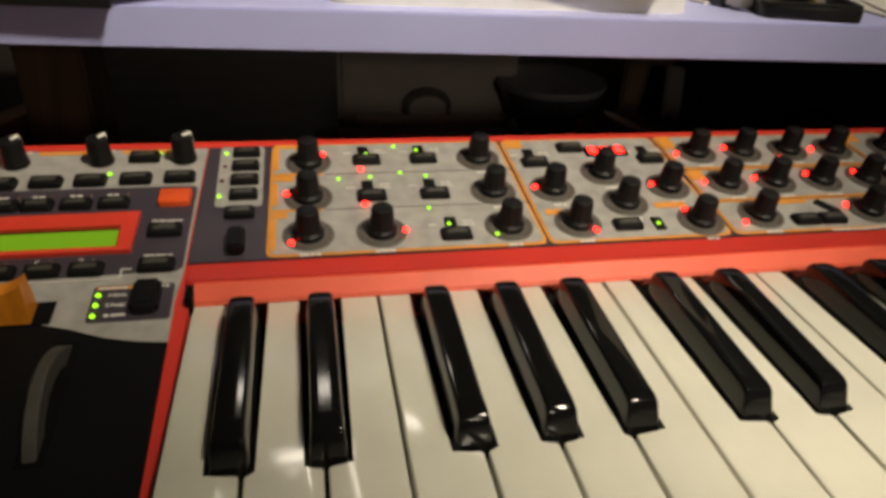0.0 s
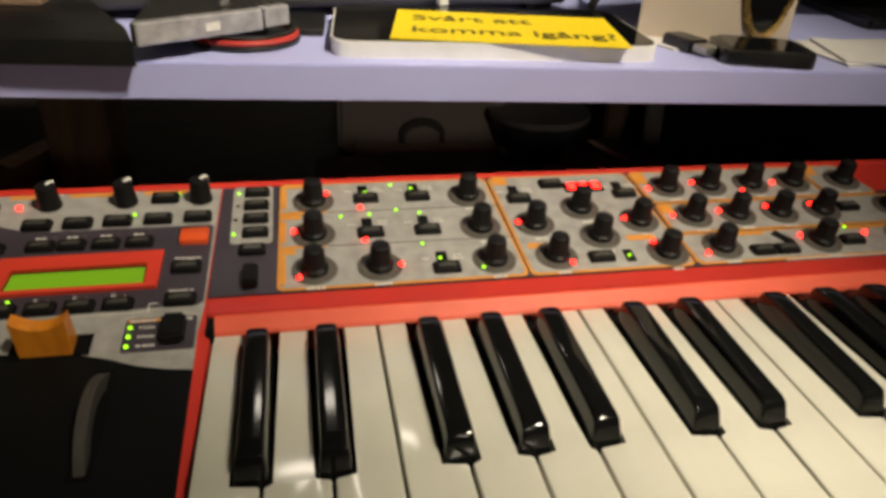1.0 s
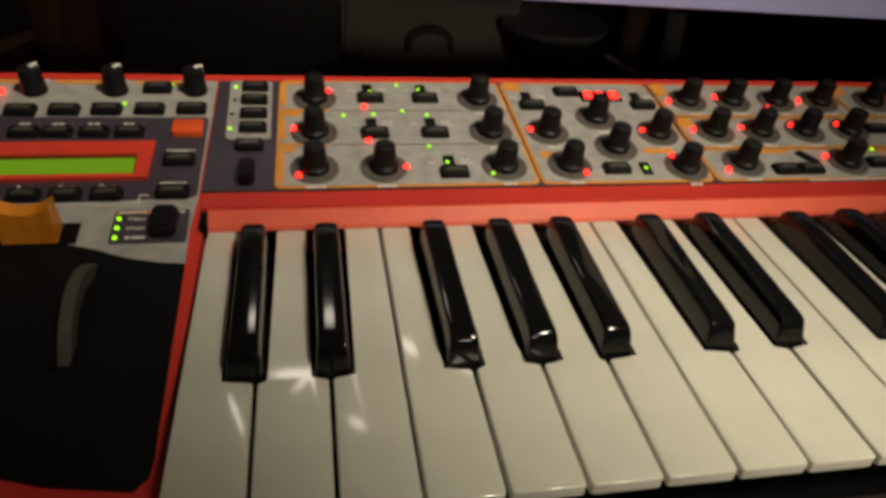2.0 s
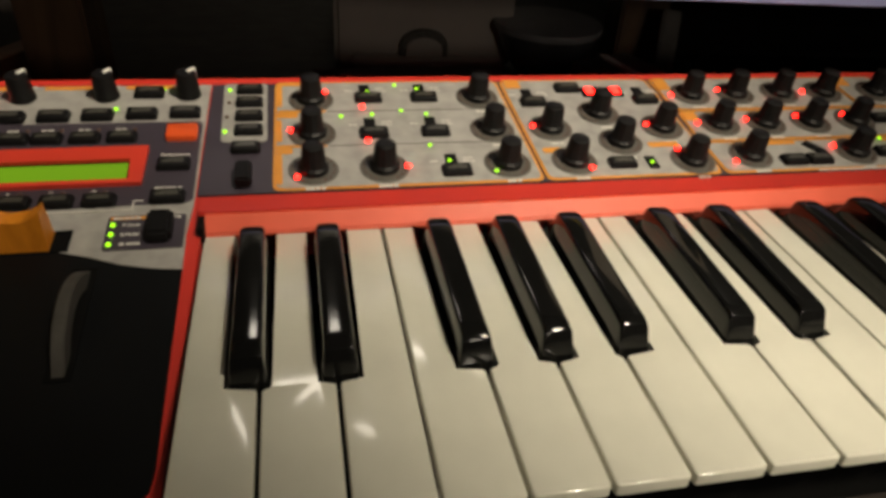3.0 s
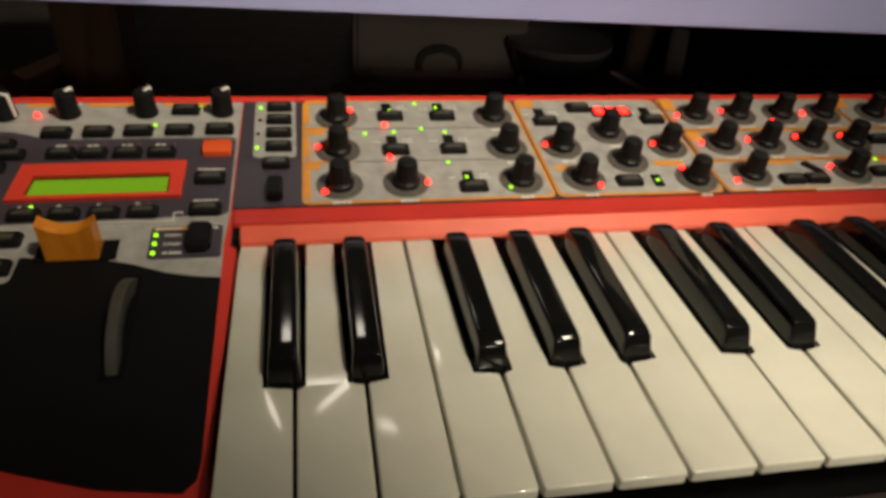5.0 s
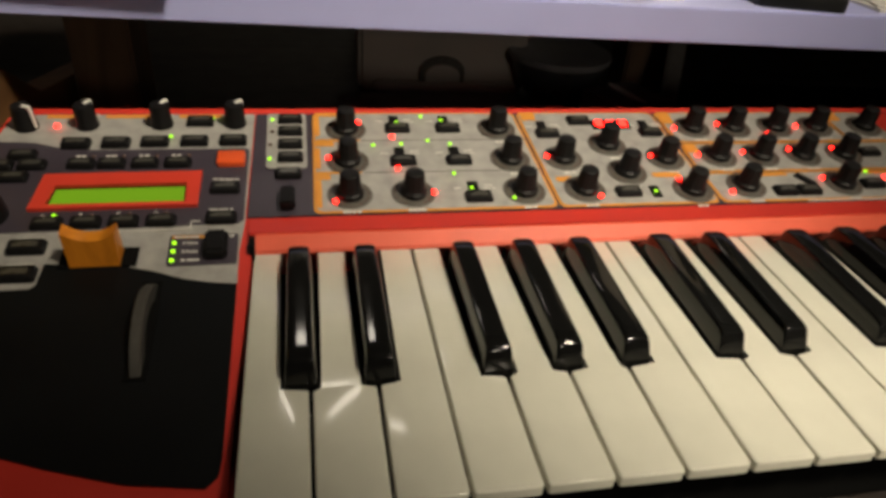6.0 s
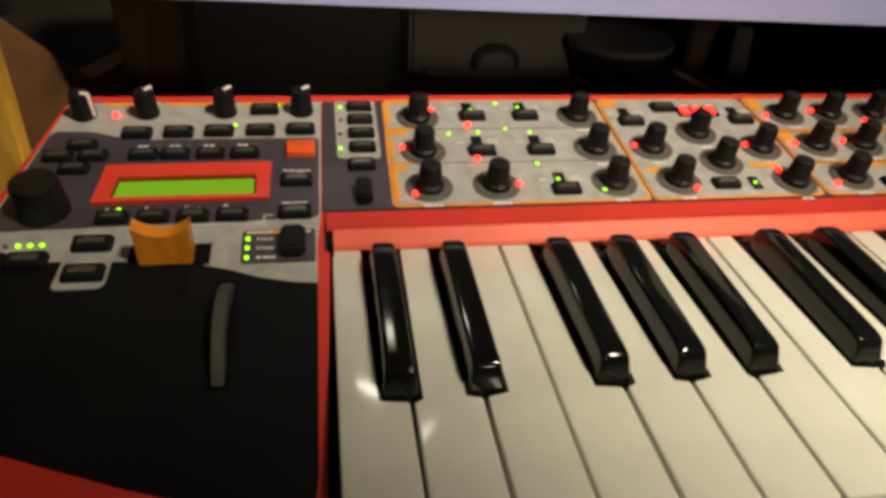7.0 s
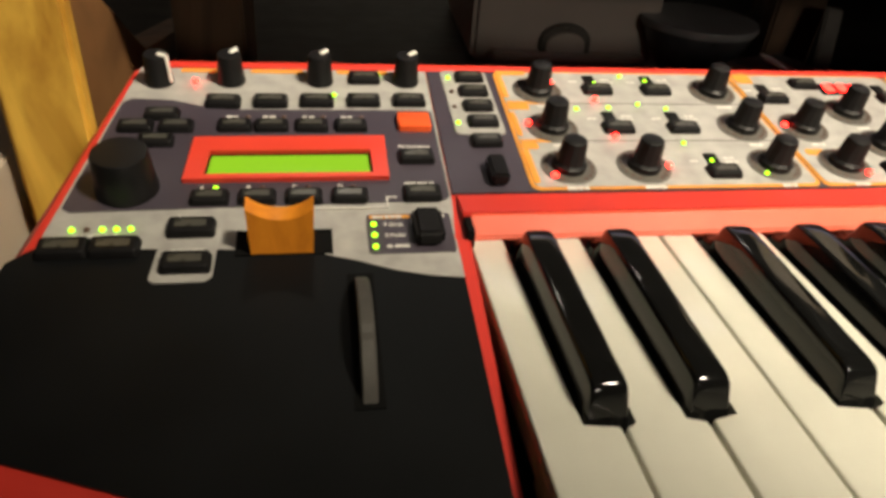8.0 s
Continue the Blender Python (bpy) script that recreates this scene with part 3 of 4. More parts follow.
for u0, u1 in ((-0.104, -0.089), (-0.076, -0.054), (-0.040, -0.018)):
    sheet("orange_strip", rect(u0, u1, 0.1845, 0.1872, 0.001, 2), 0.0003, 0.0008, ORANGE)

# bank column between the panels
for y in (0.1812, 0.1698, 0.1583, 0.1469):
    button(0.0173, y, BUTS, 0.0009)
button(0.0162, 0.1338, BUTS)
led(0.0080, 0.1812, "green"), led(0.0070, 0.1464, "green")
led(0.0080, 0.1700, "off"), led(0.0074, 0.1582, "off")
part("rocker_switch", smooth(mesh("rocker_switch", box(-0.0034, 0.0034, -0.0068, 0.0068, 0, 0.0052, 0.001, 2), RUBBER)), synth, on_panel(0.0160, 0.1130, 0.0008), "black rocker switch")

# ---- left control panel ----
for x, y, turn in ((-0.1110, 0.1765, -20), (-0.0830, 0.1775, 55), (-0.0472, 0.1780, 50), (-0.0108, 0.1785, 40)):
    m = on_panel(x, y, 0.0008)
    k = part("knob", pot_mesh, synth, m, "black plastic knob with white pointer")
    part("pointer", pointer_mesh, k, m @ at(0, 0, 0, 0, 0, turn), "white pointer line")
led(-0.0970, 0.1762, "red")
for x in (-0.0850, -0.0668, -0.0487, -0.0299, -0.0112):
    row = 0.1622 + 0.024 * (x + 0.0112)
    button(x, row)
    bars([(x, row + 0.0058, 0.007, 0.001)])
button(-0.0286, 0.1795)
bars([(-0.047, 0.1865, 0.009, 0.0011), (-0.011, 0.1865, 0.009, 0.0011), (-0.083, 0.1865, 0.009, 0.0011)])
led(-0.0416, 0.1664, "green"), led(-0.0225, 0.1830, "green", 0.0010)
for x, y in ((-0.1066, 0.1514), (-0.1148, 0.1434), (-0.1006, 0.1434), (-0.1064, 0.1344)):
    button(x, y, BUTS, label="black cursor push button")
for x in (-0.0795, -0.0660, -0.0510, -0.0360):
    button(x, 0.1438, BUTS)
    bars([(x - 0.001, 0.1506, 0.005, 0.0012)])
    led(x + 0.0045, 0.1506, "off", 0.0008)
part("button", smooth(mesh("button", prism(bmesh.new(), rect(-0.0066, 0.0066, -0.0052, 0.0052, 0.0012, 3), 0, 0.0030, 0.0008, 2), ORANGEBUTTON)), synth, on_panel(-0.0112, 0.1458, 0.0008), "orange-red square push button")
# display with raised red frame
# Dark sheet: the display's border, plus painted shade below the frame's top.
sheet("display_border_shade", [(-0.0885, 0.1126), (-0.0288, 0.1128), (-0.0288, 0.1274), (-0.0885, 0.1268)], 0.0006, 0.0010, BED_GAP_BLACK)
lcd = part("display", mesh("display", prism(bmesh.new(), flat([(-0.0871, 0.1131), (-0.0305, 0.1134), (-0.0309, 0.1253), (-0.0861, 0.1248)]), 0.0008, 0.0014), LCD), synth, PANEL0, "lit green liquid crystal display")
bm = bmesh.new()
outer, inner = [(-0.0945, 0.1103), (-0.0240, 0.1108), (-0.0238, 0.1358), (-0.0930, 0.1350)], [(-0.0880, 0.1130), (-0.0295, 0.1133), (-0.0300, 0.1268), (-0.0868, 0.1263)]
vs = []
for loop, z in ((outer, 0.0006), (outer, 0.0028), (inner, 0.0028), (inner, 0.0008)):
    vs.append([bm.verts.new((x, y / CT, z)) for x, y in loop])
for a, b in zip(vs, vs[1:]):
    for i in range(4):
        bm.faces.new((a[i], a[(i + 1) % 4], b[(i + 1) % 4], b[i]))
bmesh.ops.recalc_face_normals(bm, faces=bm.faces[:])
part("bezel", mesh("bezel", bm, BEZEL), lcd, PANEL0, "raised red display frame")
for i, x in enumerate((-0.0848, -0.0694, -0.0540, -0.0385)):
    button(x, 0.1016, BUTS)
    lettering("ABCD"[i], 0.0026, x - 0.0040, 0.1068 / CT, PANEL0, synth, PRINT, 0.0010, 0.00005)
    led(x + 0.0015, 0.1070, "green" if i == 0 else "off", 0.0009)
button(-0.0128, 0.1234), button(-0.0132, 0.1022)
bars([(-0.0125, 0.1291, 0.006, 0.0011), (-0.0132, 0.1084, 0.011, 0.0010)])
lettering("Performance", 0.0023, -0.0188, 0.1302 / CT, PANEL0, synth, PRINT, 0.0010, 0.00005)
for u0, u1, v0, v1 in ((-0.0625, -0.0255, 0.0955, 0.0960), (-0.0260, -0.0255, 0.0960, 0.1013), (-0.0255, -0.0222, 0.1008, 0.1013)):
    add_box(PRINTS, u0, u1, v0 / CT, v1 / CT, 0.0006, 0.0012)
# large value dial
part("dial", smooth(mesh("dial", lathe([(0.0101, 0), (0.0101, 0.0015), (0.0097, 0.0036), (0.0090, 0.0143), (0.0086, 0.0150), (0.0078, 0.0152)], 48), BLACKPLASTIC)), synth, on_panel(-0.1116, 0.1078, 0.0008), "large black value dial")
# lower left corner: indicators and wide buttons
for i, x in enumerate((-0.1246, -0.1202, -0.1157, -0.1115, -0.1073)):
    led(x, 0.0877, "off" if i == 1 else "green", 0.0008)
bars([(-0.1170, 0.0846, 0.014, 0.0011)])
for x in (-0.1252, -0.1106):
    button(x, 0.0792, BUTW, 0.0003)
sheet("button_plate", [(-0.0990, 0.0655), (-0.0975, 0.0640), (-0.0830, 0.0640), (-0.0810, 0.0660), (-0.0800, 0.0935), (-0.0970, 0.0935)], 0.0003, 0.0009, GREY)
for y in (0.0868, 0.0712):
    button(-0.0890, y, BUTW, 0.0008)
    bars([(-0.0890, y + 0.0058, 0.010, 0.0012)])
# pitch stick, over a black sheet standing for the shade in its opening
part("stick_slot_shade", mesh("stick_slot_shade", prism(bmesh.new(), rect(-0.0150, 0.0150, -0.0056, 0.0056), -0.0004, 0.0008), BED_GAP_BLACK), synth, on_panel(-0.0600, 0.0800, 0.0002))
bm = bmesh.new()
cols = 12
low, high = [], []
for j, (y0, wy) in enumerate(((-0.0050, -1), (0.0050, 1))):
    lo, hi = [], []
    for i in range(cols + 1):
        t = i / cols * 2 - 1
        x = t * 0.0098
        top = 0.0128 + 0.0044 * abs(t) ** 2.2
        lo.append(bm.verts.new((x * 0.97, y0, 0)))
        hi.append(bm.verts.new((x * 1.03, y0 * 0.62, top)))
    low.append(lo), high.append(hi)
for i in range(cols):
    bm.faces.new((low[0][i], low[0][i + 1], high[0][i + 1], high[0][i]))
    bm.faces.new((low[1][i + 1], low[1][i], high[1][i], high[1][i + 1]))
    bm.faces.new((high[0][i], high[0][i + 1], high[1][i + 1], high[1][i]))
bm.faces.new((low[0][0], high[0][0], high[1][0], low[1][0]))
bm.faces.new((low[0][-1], low[1][-1], high[1][-1], high[0][-1]))
bmesh.ops.bevel(bm, geom=[e for e in bm.edges if not e.is_boundary and len(e.link_faces) == 2 and e.calc_face_angle(0) > 0.6], offset=0.0007, segments=2, affect="EDGES")
part("pitch_stick", smooth(mesh("pitch_stick", bm, STICK)), synth, on_panel(-0.0606, 0.0795, 0.0004), "amber wooden pitch stick with scooped top")
# octave box
plate_o = sheet("octave_plate", rect(-0.0335, -0.0052, 0.0736, 0.0923, 0.0012, 2), 0.0003, 0.0009, PURPLE)
bars([(-0.0265, 0.0906, 0.010, 0.0012), (-0.0095, 0.0906, 0.006, 0.0012)])
sheet("orange_strip", rect(-0.0325, -0.0190, 0.0900, 0.0916), 0.0006, 0.0011, ORANGE, "", plate_o)
for y in (0.0870, 0.0818, 0.0764):
    led(-0.0314, y, "green", 0.0010)
for text, y in (("P.Stick", 0.0870), ("S.Pedal", 0.0818)):
    lettering(text, 0.0024, -0.0280, (y - 0.0008) / CT, PANEL0, synth, PRINT, 0.0010, 0.00004)
bars([(-0.0240, 0.0764, 0.0075, 0.0011)])
part("rocker_switch", smooth(mesh("rocker_switch", box(-0.0048, 0.0048, -0.0072, 0.0072, 0, 0.0060, 0.0014, 3), RUBBER)), synth, on_panel(-0.0138, 0.0828, 0.0008), "black rubber rocker switch")
# modulation wheel, over a black sheet laid as the dark of its recess
part("wheel_slot_shade", mesh("wheel_slot_shade", prism(bmesh.new(), rect(-0.0040, 0.0040, -0.0245, 0.0245), -0.0004, 0.0006), BED_GAP_BLACK), synth, on_panel(-0.0372, 0.0408, 0.0002))
bm = bmesh.new()
rows = []
for i in range(25):
    a = radians(-54 + 108 * i / 24)
    c, s = math.cos(a), math.sin(a)
    notch = 0.0006 if i == 9 else 0.0
    row = [bm.verts.new((x, 0.0300 * s * k, 0.0300 * c * k - 0.0185)) for x, k in ((-0.0021, 0.80), (-0.0021, 0.985 - notch * 20), (-0.0016, 1.0 - notch * 25), (0.0016, 1.0 - notch * 25), (0.0021, 0.985 - notch * 20), (0.0021, 0.80))]
    rows.append(row)
for a, b in zip(rows, rows[1:]):
    for i in range(5):
        bm.faces.new((a[i], a[i + 1], b[i + 1], b[i]))
bmesh.ops.recalc_face_normals(bm, faces=bm.faces[:])
part("modulation_wheel", mesh("modulation_wheel", bm, WHEEL), synth, on_panel(-0.0372, 0.0408, 0.0), "grey stone-like modulation wheel")

tagged(part("fine_print", mesh("fine_print", PRINTS, PRINT), synth, PANEL0, "tiny pale printed lettering"), kind="stuff")

# ---------- things on the shelf ----------
tablet = thing("tablet", on_shelf(0.1505, 0.0965), "slim tablet with black glass top and bright metal edge", "tablet")
TM = on_shelf(0.1505, 0.0965)
part("body", smooth(mesh("body", prism(bmesh.new(), rect(-0.0920, 0.0920, -0.0825, 0.0180, 0.012, 6), 0, 0.0088, 0.0008, 2), SILVER)), tablet, TM)
part("screen", mesh("screen", prism(bmesh.new(), rect(-0.0909, 0.0909, -0.0813, 0.0168, 0.011, 6), 0.0085, 0.0092), GLASSBLACK), tablet, TM, "black glass front")
CM = on_shelf(0.1620, 0.0490, 0.0093, -6.0)
card = thing("card", CM, "yellow card with black lettering lying on the tablet", "card")
part("sheet", mesh("sheet", box(-0.0680, 0.0640, -0.037, 0.042, 0, 0.0006), YELLOW), card, CM)


lettering("Sv\u00e5rt att", 0.0212, -0.0585, 0.0120, CM, card, INK)
lettering("komma ig\u00e5ng?", 0.0212, -0.0580, -0.0205, CM, card, INK)

# long grey loudspeaker behind
spk = thing("radio", on_shelf(0.07, 0.1360, 0, 11.8), "long gunmetal radio with dial and metal clips", "radio")
RM = on_shelf(0.07, 0.1360, 0, 11.8)
prof = [(0.0, 0.004), (-0.012, 0.006), (-0.019, 0.014), (-0.022, 0.030), (-0.022, 0.075), (-0.010, 0.098), (0.03, 0.106), (0.085, 0.1), (0.09, 0.01), (0.06, 0.004)]
bm = bmesh.new()
ends = [[bm.verts.new((x, y, z)) for y, z in prof] for x in (-0.19, 0.162)]
bm.faces.new(ends[0]), bm.faces.new(list(reversed(ends[1])))
for i in range(len(prof)):
    j = (i + 1) % len(prof)
    bm.faces.new((ends[0][j], ends[0][i], ends[1][i], ends[1][j]))
bmesh.ops.recalc_face_normals(bm, faces=bm.faces[:])
bmesh.ops.bevel(bm, geom=bm.edges[:], offset=0.006, segments=4, affect="EDGES")
part("body", smooth(mesh("body", bm, GUNMETAL)), spk, RM)
for x in (-0.085, 0.057):
    clip = part("clip", mesh("clip", box(x - 0.0035, x + 0.0035, -0.0245, -0.0215, 0.02, 0.09, 0.0006, 1), CASEBLACK), spk, RM)
    part("clip_end", mesh("clip_end", box(x - 0.0032, x + 0.0032, -0.0262, -0.0185, 0.008, 0.027, 0.0008, 1), WHITEPLASTIC), clip, RM, "bright clip end")
knb = part("dial", smooth(mesh("dial", lathe([(0.011, 0), (0.011, 0.006), (0.009, 0.012), (0.006, 0.0125)], 28), CASEBLACK)), spk, RM @ at(0.027, -0.022, 0.046, 90), "black dial ringed by white dots")
for i in range(12):
    a = 2 * math.pi * i / 12
    part("dot", mesh("dot", lathe([(0.0013, 0), (0.0013, 0.0006)], 8), WHITEPLASTIC), knb, RM @ at(0.027 + 0.0145 * math.cos(a), -0.0222, 0.046 + 0.0145 * math.sin(a), 90))
for x in (-0.17, 0.13):
    part("foot", mesh("foot", box(x, x + 0.02, 0.0, 0.06, 0, 0.006), RUBBER), spk, RM)

# jewel case leaning on a coiled cable
coil = thing("coiled_cable", on_shelf(0.010, 0.049), "black and red coiled cable lying flat", "cable")
for r, z, m in ((0.029, 0.0019, CASEBLACK), (0.0285, 0.0046, REDCABLE), (0.027, 0.0068, CASEBLACK)):
    bm = bmesh.new()
    rings = []
    for i in range(40):
        a = 2 * math.pi * i / 40
        rings.append([bm.verts.new(((r + 0.0016 * math.cos(b)) * math.cos(a), (r + 0.0016 * math.cos(b)) * math.sin(a), z + 0.0016 * math.sin(b))) for b in [math.pi * k / 4 for k in range(8)]])
    for i in range(40):
        for k in range(8):
            bm.faces.new((rings[i][k], rings[(i + 1) % 40][k], rings[(i + 1) % 40][(k + 1) % 8], rings[i][(k + 1) % 8]))
    bmesh.ops.recalc_face_normals(bm, faces=bm.faces[:])
    part("loop", smooth(mesh("loop", bm, m)), coil, on_shelf(0.010, 0.049))
JM = on_shelf(-0.033, -0.008, 0.0085, 38)
case = thing("disc_case", JM, "black disc case with clear plastic spine", "disc case")
part("tray", smooth(mesh("tray", prism(bmesh.new(), [(0.0, 0.006), (0.086, 0.006), (0.086, 0.100), (0.060, 0.100)], 0, 0.0105, 0.0006, 1), CASEBLACK)), case, JM)
part("spine", smooth(mesh("spine", box(0.0, 0.070, -0.0005, 0.0062, 0.0005, 0.0118, 0.0008, 1), CLEARPLASTIC)), case, JM, "clear plastic spine")
part("hinge", smooth(mesh("hinge", box(0.0705, 0.086, -0.0015, 0.0064, 0.0018, 0.0125, 0.0008, 1), CLEARPLASTIC)), case, JM, "clear hinge end")
for k in (0.036,):
    part("spine_mark", mesh("spine_mark", box(k, k + 0.008, -0.0009, -0.0004, 0.004, 0.008), PRINT), case, JM)
solid("black_book", smooth(mesh("black_book", prism(bmesh.new(), [(-0.185, 0.004), (-0.0345, 0.001), (-0.0460, 0.03), (-0.090, 0.11), (-0.185, 0.11)], 0, 0.0125, 0.001, 2), CASEBLACK)), on_shelf(0, -0.011, 0.0002), "flat black book jutting over the shelf edge", "book")
# Thin tan slab on top of the black book.
solid("booklet", smooth(mesh("booklet", box(-0.060, 0.030, -0.02, 0.03, 0, 0.0025, 0.0008), TANMATTE)), on_shelf(-0.135, 0.085, 0.0128, 4), "thin tan slab lying on the black book", "booklet")
solid("red_cloth", smooth(mesh("red_cloth", box(-0.012, 0.012, -0.05, 0.05, 0, 0.07, 0.006, 3), REDCABLE)), on_shelf(-0.235, 0.230, 0, 10), "dark red folded cloth beside the radio", "cloth")

# Black sheet added to darken the shelf below the radio's front.
solid("darkening_sheet", smooth(mesh("darkening_sheet", prism(bmesh.new(), rect(-0.030, 0.053, 0.062, 0.112, 0.002, 3), 0, 0.004, 0.0006, 2), CASEBLACK)), on_shelf(0, 0, 0.0001), "thin black sheet added to darken the shelf under the radio", "folder")

# cream box with an oval window
BM_ = at(0.308, 0.239, ST, 0, 0, 1)
cbox = thing("cream_box", BM_, "cream cardboard box with gold-rimmed oval window", "box")
part("body", smooth(mesh("body", prism(bmesh.new(), [(0, 0), (0.043, 0), (0.036, 0.055), (-0.052, 0.020)], 0, 0.13, 0.0015), CREAM)), cbox, BM_)
oval = lambda a, b: [(a * math.cos(2 * math.pi * i / 32), b * math.sin(2 * math.pi * i / 32)) for i in range(32)]
part("window", mesh("window", prism(bmesh.new(), oval(0.0180, 0.052), 0, 0.0008), GLASSBLACK), cbox, BM_ @ at(0.0215, -0.0002, 0.058, 90))
bm = bmesh.new()
a, c = oval(0.0205, 0.0555), oval(0.0172, 0.0505)
lo = [[bm.verts.new((x, y, z)) for x, y in o] for o, z in ((a, 0), (a, 0.0022), (c, 0.0022), (c, 0))]
for p, q in zip(lo, lo[1:]):
    for i in range(32):
        bm.faces.new((p[i], p[(i + 1) % 32], q[(i + 1) % 32], q[i]))
bmesh.ops.recalc_face_normals(bm, faces=bm.faces[:])
part("rim", smooth(mesh("rim", bm, GOLD)), cbox, BM_ @ at(0.0215, -0.0003, 0.058, 90), "gold oval rim")

UM = on_shelf(0.272, 0.045, 0, 160)
usb = thing("usb_stick", UM, "black memory stick with metal plug", "memory stick")
part("body", smooth(mesh("body", box(-0.016, 0.009, -0.0075, 0.0075, 0, 0.0078, 0.0012), CASEBLACK)), usb, UM @ at(0, 0, 0, 0, 0, 130))
part("plug", smooth(mesh("plug", box(0.009, 0.020, -0.0058, 0.0058, 0.0018, 0.0062, 0.0004, 1), STEEL)), usb, UM @ at(0, 0, 0, 0, 0, 130), "metal plug")
WM = on_shelf(0.308, 0.026, 0, -11)
phone = thing("phone", WM, "small black phone lying on its back", "phone")
part("body", smooth(mesh("body", prism(bmesh.new(), rect(-0.026, 0.026, -0.021, 0.024, 0.007, 5), 0, 0.0080, 0.0025, 3), CASEBLACK)), phone, WM)
part("screen", mesh("screen", prism(bmesh.new(), rect(-0.021, 0.021, -0.015, 0.019, 0.002, 3), 0.0077, 0.0084), GLASSBLACK), phone, WM)
for k, (u, v, rz) in enumerate(((0.390, 0.045, 8), (0.400, 0.035, -12), (0.285, 0.085, 25))):
    solid("paper_sheet", mesh("paper_sheet", box(-0.04, 0.04, -0.03, 0.03, 0, 0.0015), PAPER), on_shelf(u, v, 0.0016 * k if k < 2 else 0, rz), "small loose white paper sheet on the shelf", "paper", "loose papers")
rod_a, rod_b = Vector((0.252, 0.330, ST + 0.004)), Vector((0.290, 0.372, ST + 0.062))
solid("metal_rod", smooth(mesh("metal_rod", lathe([(0.002, 0), (0.0032, 0.002), (0.0032, (rod_b - rod_a).length), (0.002, (rod_b - rod_a).length + 0.001)], 10), STEEL)), Matrix.Translation(rod_a) @ (rod_b - rod_a).to_track_quat("Z", "Y").to_matrix().to_4x4(), "thin grey metal rod leaning behind the tablet", "rod")
# dark screen at the right
MM = on_shelf(0.50, 0.14, 0, -4)
mon = thing("monitor", MM, "dark computer monitor on a wide foot", "monitor")
part("screen", smooth(mesh("screen", box(-0.10, 0.30, 0.0, 0.03, 0.03, 0.33, 0.004), CASEBLACK)), mon, MM)
part("foot", smooth(mesh("foot", box(-0.06, 0.20, -0.03, 0.12, 0, 0.008, 0.002), CASEBLACK)), mon, MM)
part("neck", smooth(mesh("neck", box(0.06, 0.14, 0.03, 0.05, 0.008, 0.1, 0.002), CASEBLACK)), mon, MM)

# ---------- wooden rack side and legs ----------
rack = thing("rack", at(-0.165, 0.18, DESKZ), "yellow pine rack post, its inner side coloured dim brown", "rack")
part("post", smooth(mesh("post", box(-0.1700, -0.1385, 0.168, 0.178, DESKZ, 1.45, 0.002), YELLOWOOD)), rack, at(0, 0, 0))
# Inner side of the rack; the sloping top follows the shelf's shadow edge.
bm = bmesh.new()
for x in (-0.158, -0.1392):
    bm.faces.new([bm.verts.new((x, y, z)) for y, z in ((0.178, DESKZ), (0.5, DESKZ), (0.5, 0.755), (0.285, 0.797), (0.2, 0.853), (0.178, 0.868))])
bmesh.ops.bridge_loops(bm, edges=bm.edges[:])
bmesh.ops.recalc_face_normals(bm, faces=bm.faces[:])
part("shaded_side", mesh("shaded_side", bm, DIMSIDEWOOD), rack, at(0, 0, 0), "inner side of the rack, coloured dim and cut along a shadow edge")
for x, y in ((-0.110, 0.352), (0.338, 0.430)):
    solid("wooden_stand", smooth(mesh("wooden_stand", box(-0.021, 0.021, -0.021, 0.021, DESKZ, 0.8655, 0.002), BROWNWOOD)), at(x, y, 0, 0, 0, -5), "brown square wooden upright under the shelf", "wooden stand", "uprights under the shelf")
solid("cream_book", smooth(mesh("cream_book", box(-0.25, -0.1760, 0.12, 0.25, DESKZ, DESKZ + 0.043, 0.002), CREAM)), at(0, 0, 0), "thick cream paper block on the desk", "paper block")

# ---------- things on the desk behind ----------
cm = at(0.072, 0.424, DESKZ, 0, 0, -3)
tool = thing("storage_case", cm, "taupe plastic storage case with dark latch", "storage case")
part("body", smooth(mesh("body", box(0, 0.150, 0, 0.16, 0, 0.105, 0.004, 3), BOXPLASTIC)), tool, cm)
part("foot_lip", smooth(mesh("foot_lip", box(0.014, 0.14, -0.012, 0.01, 0.004, 0.012, 0.002), BOXPLASTIC)), tool, cm)
bm = bmesh.new()
prism(bm, [(-0.020, 0)] + [(-0.020 * math.cos(math.pi * i / 12), 0.013 + 0.013 * math.sin(math.pi * i / 12)) for i in range(13)] + [(0.020, 0)], 0, 0.006, 0.001, 1)
part("latch", smooth(mesh("latch", bm, RING)), tool, cm @ at(0.074, 0.0, 0.008, 90), "dark arched latch")
bm = bmesh.new()
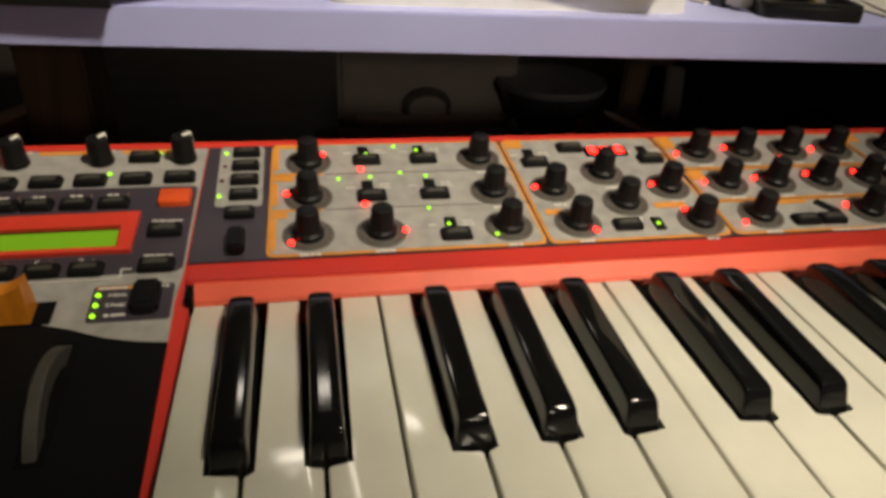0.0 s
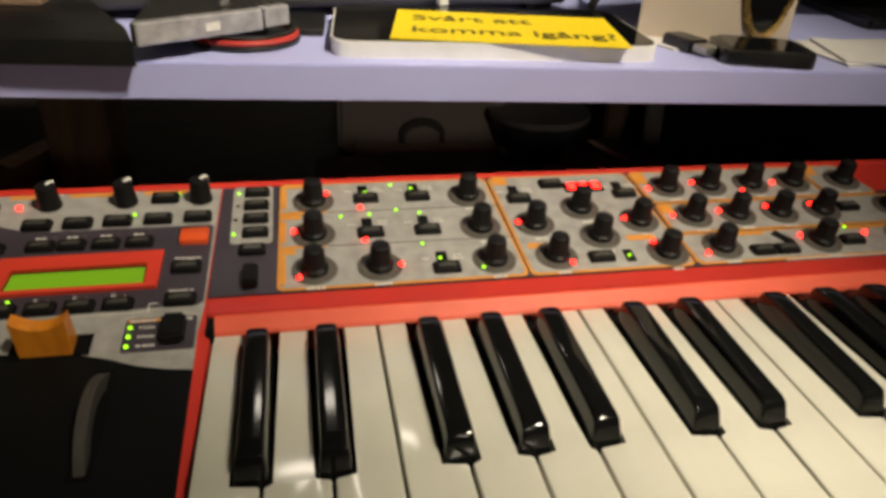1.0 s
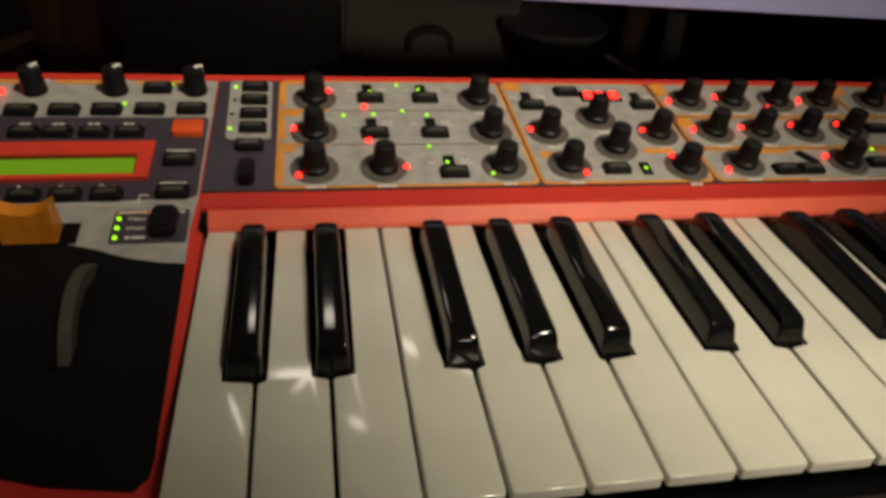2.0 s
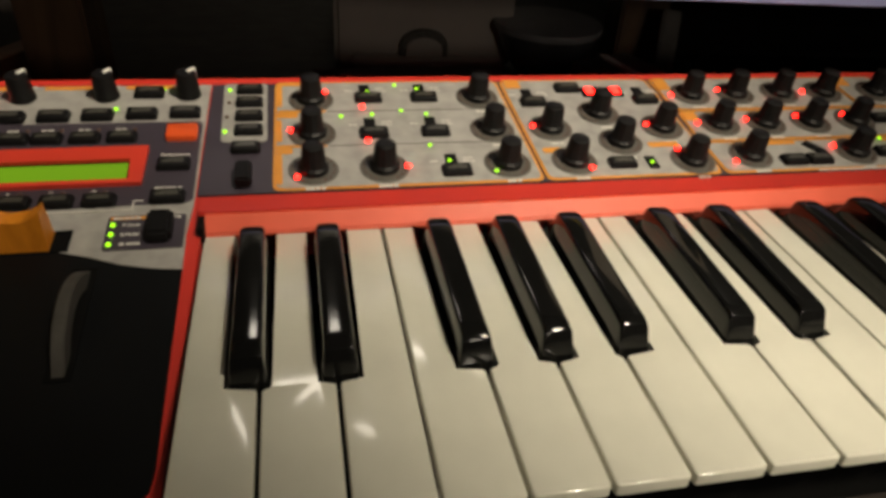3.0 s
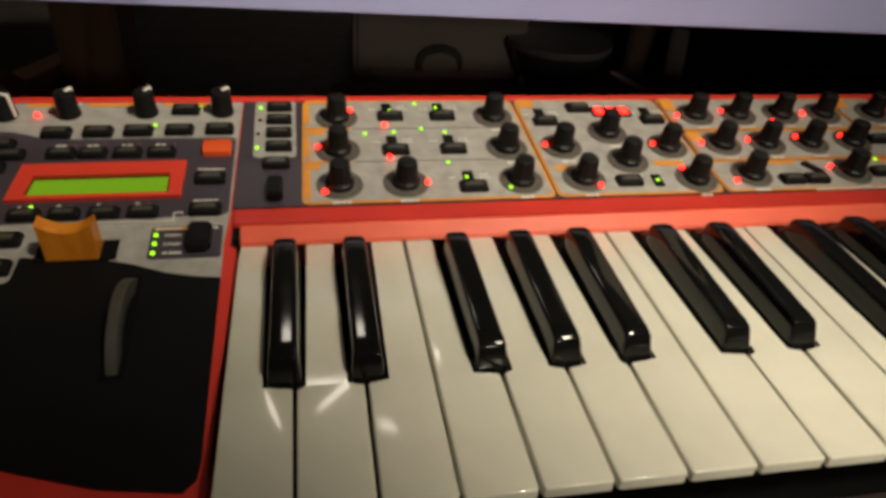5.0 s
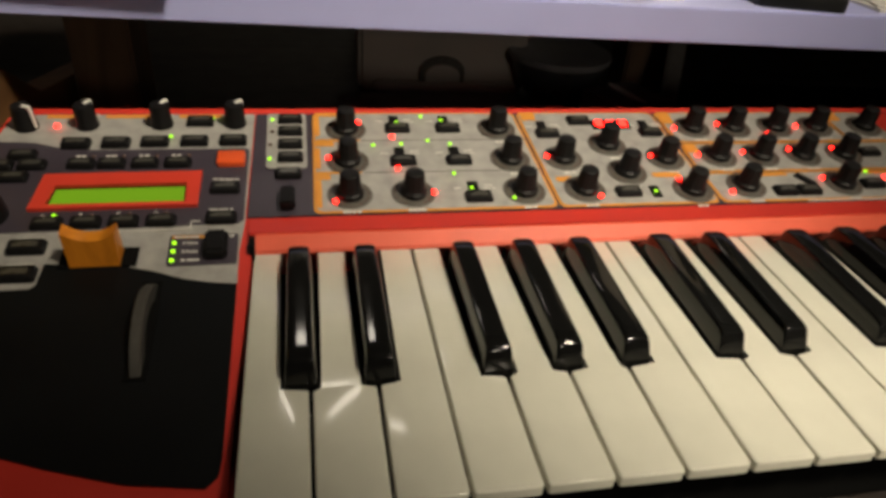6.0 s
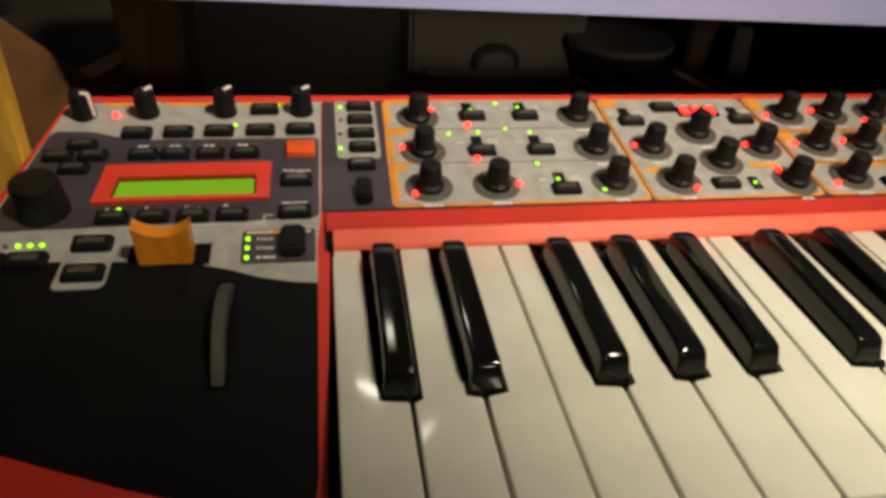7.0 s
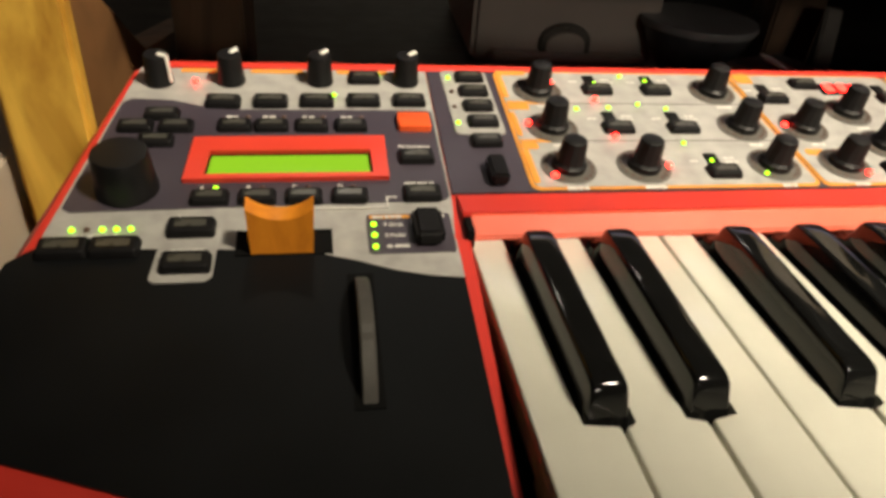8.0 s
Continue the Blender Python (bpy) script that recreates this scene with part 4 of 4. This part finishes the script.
prism(bm, [(-0.0155, 0)] + [(-0.0155 * math.cos(math.pi * i / 12), 0.010 + 0.010 * math.sin(math.pi * i / 12)) for i in range(13)] + [(0.0155, 0)], 0, 0.0075, 0.001, 1)
part("latch_face", smooth(mesh("latch_face", bm, BOXPLASTIC)), tool, cm @ at(0.074, 0.0, 0.008, 90))
bowl_m = at(0.249, 0.408, DESKZ)
bowl = thing("bowl", bowl_m, "dark ceramic bowl with pale rim", "bowl")
part("body", smooth(mesh("body", lathe([(0.022, 0), (0.024, 0.003), (0.036, 0.018), (0.044, 0.038), (0.0455, 0.043), (0.0435, 0.043), (0.034, 0.020), (0.018, 0.006)], 40), CERAMIC)), bowl, bowl_m)
part("rim", smooth(mesh("rim", lathe([(0.0452, 0.0385), (0.0462, 0.041), (0.0455, 0.0440), (0.0440, 0.0442)], 40), CERAMICRIM)), bowl, bowl_m, "pale glazed rim")
solid("cloth_strip", smooth(mesh("cloth_strip", box(-0.011, 0.011, -0.002, 0.002, 0, 0.062, 0.0015), CLOTH)), at(0.345, 0.372, DESKZ, -14, 10, 20), "dull grey cloth strip hanging beside the upright", "cloth")
tip, end = Vector((0.279, 0.361, 0.7765)), Vector((0.316, 0.333, 0.762))
solid("pencil", smooth(mesh("pencil", lathe([(0.0008, 0), (0.0024, 0.006), (0.0024, (end - tip).length), (0.002, (end - tip).length + 0.001)], 6), PAPER)), Matrix.Translation(tip) @ (end - tip).to_track_quat("Z", "Y").to_matrix().to_4x4(), "pale pencil leaning on papers", "pencil")
for k, (x, y, rz, w, d, h) in enumerate(((0.145, 0.365, 8, 0.07, 0.05, 0.006), (0.235, 0.345, -14, 0.06, 0.035, 0.005), (0.10, 0.375, -5, 0.05, 0.03, 0.004), (0.300, 0.350, 20, 0.03, 0.035, 0.022))):
    solid("folded_cloth", smooth(mesh("folded_cloth", box(-w, w, -d, d, 0, h, 0.002), CLOTH)), at(x, y, DESKZ + 0.0002 * k, 0, 0, rz), "dull grey folded cloth on the desk", "cloth", "cloths on the desk")
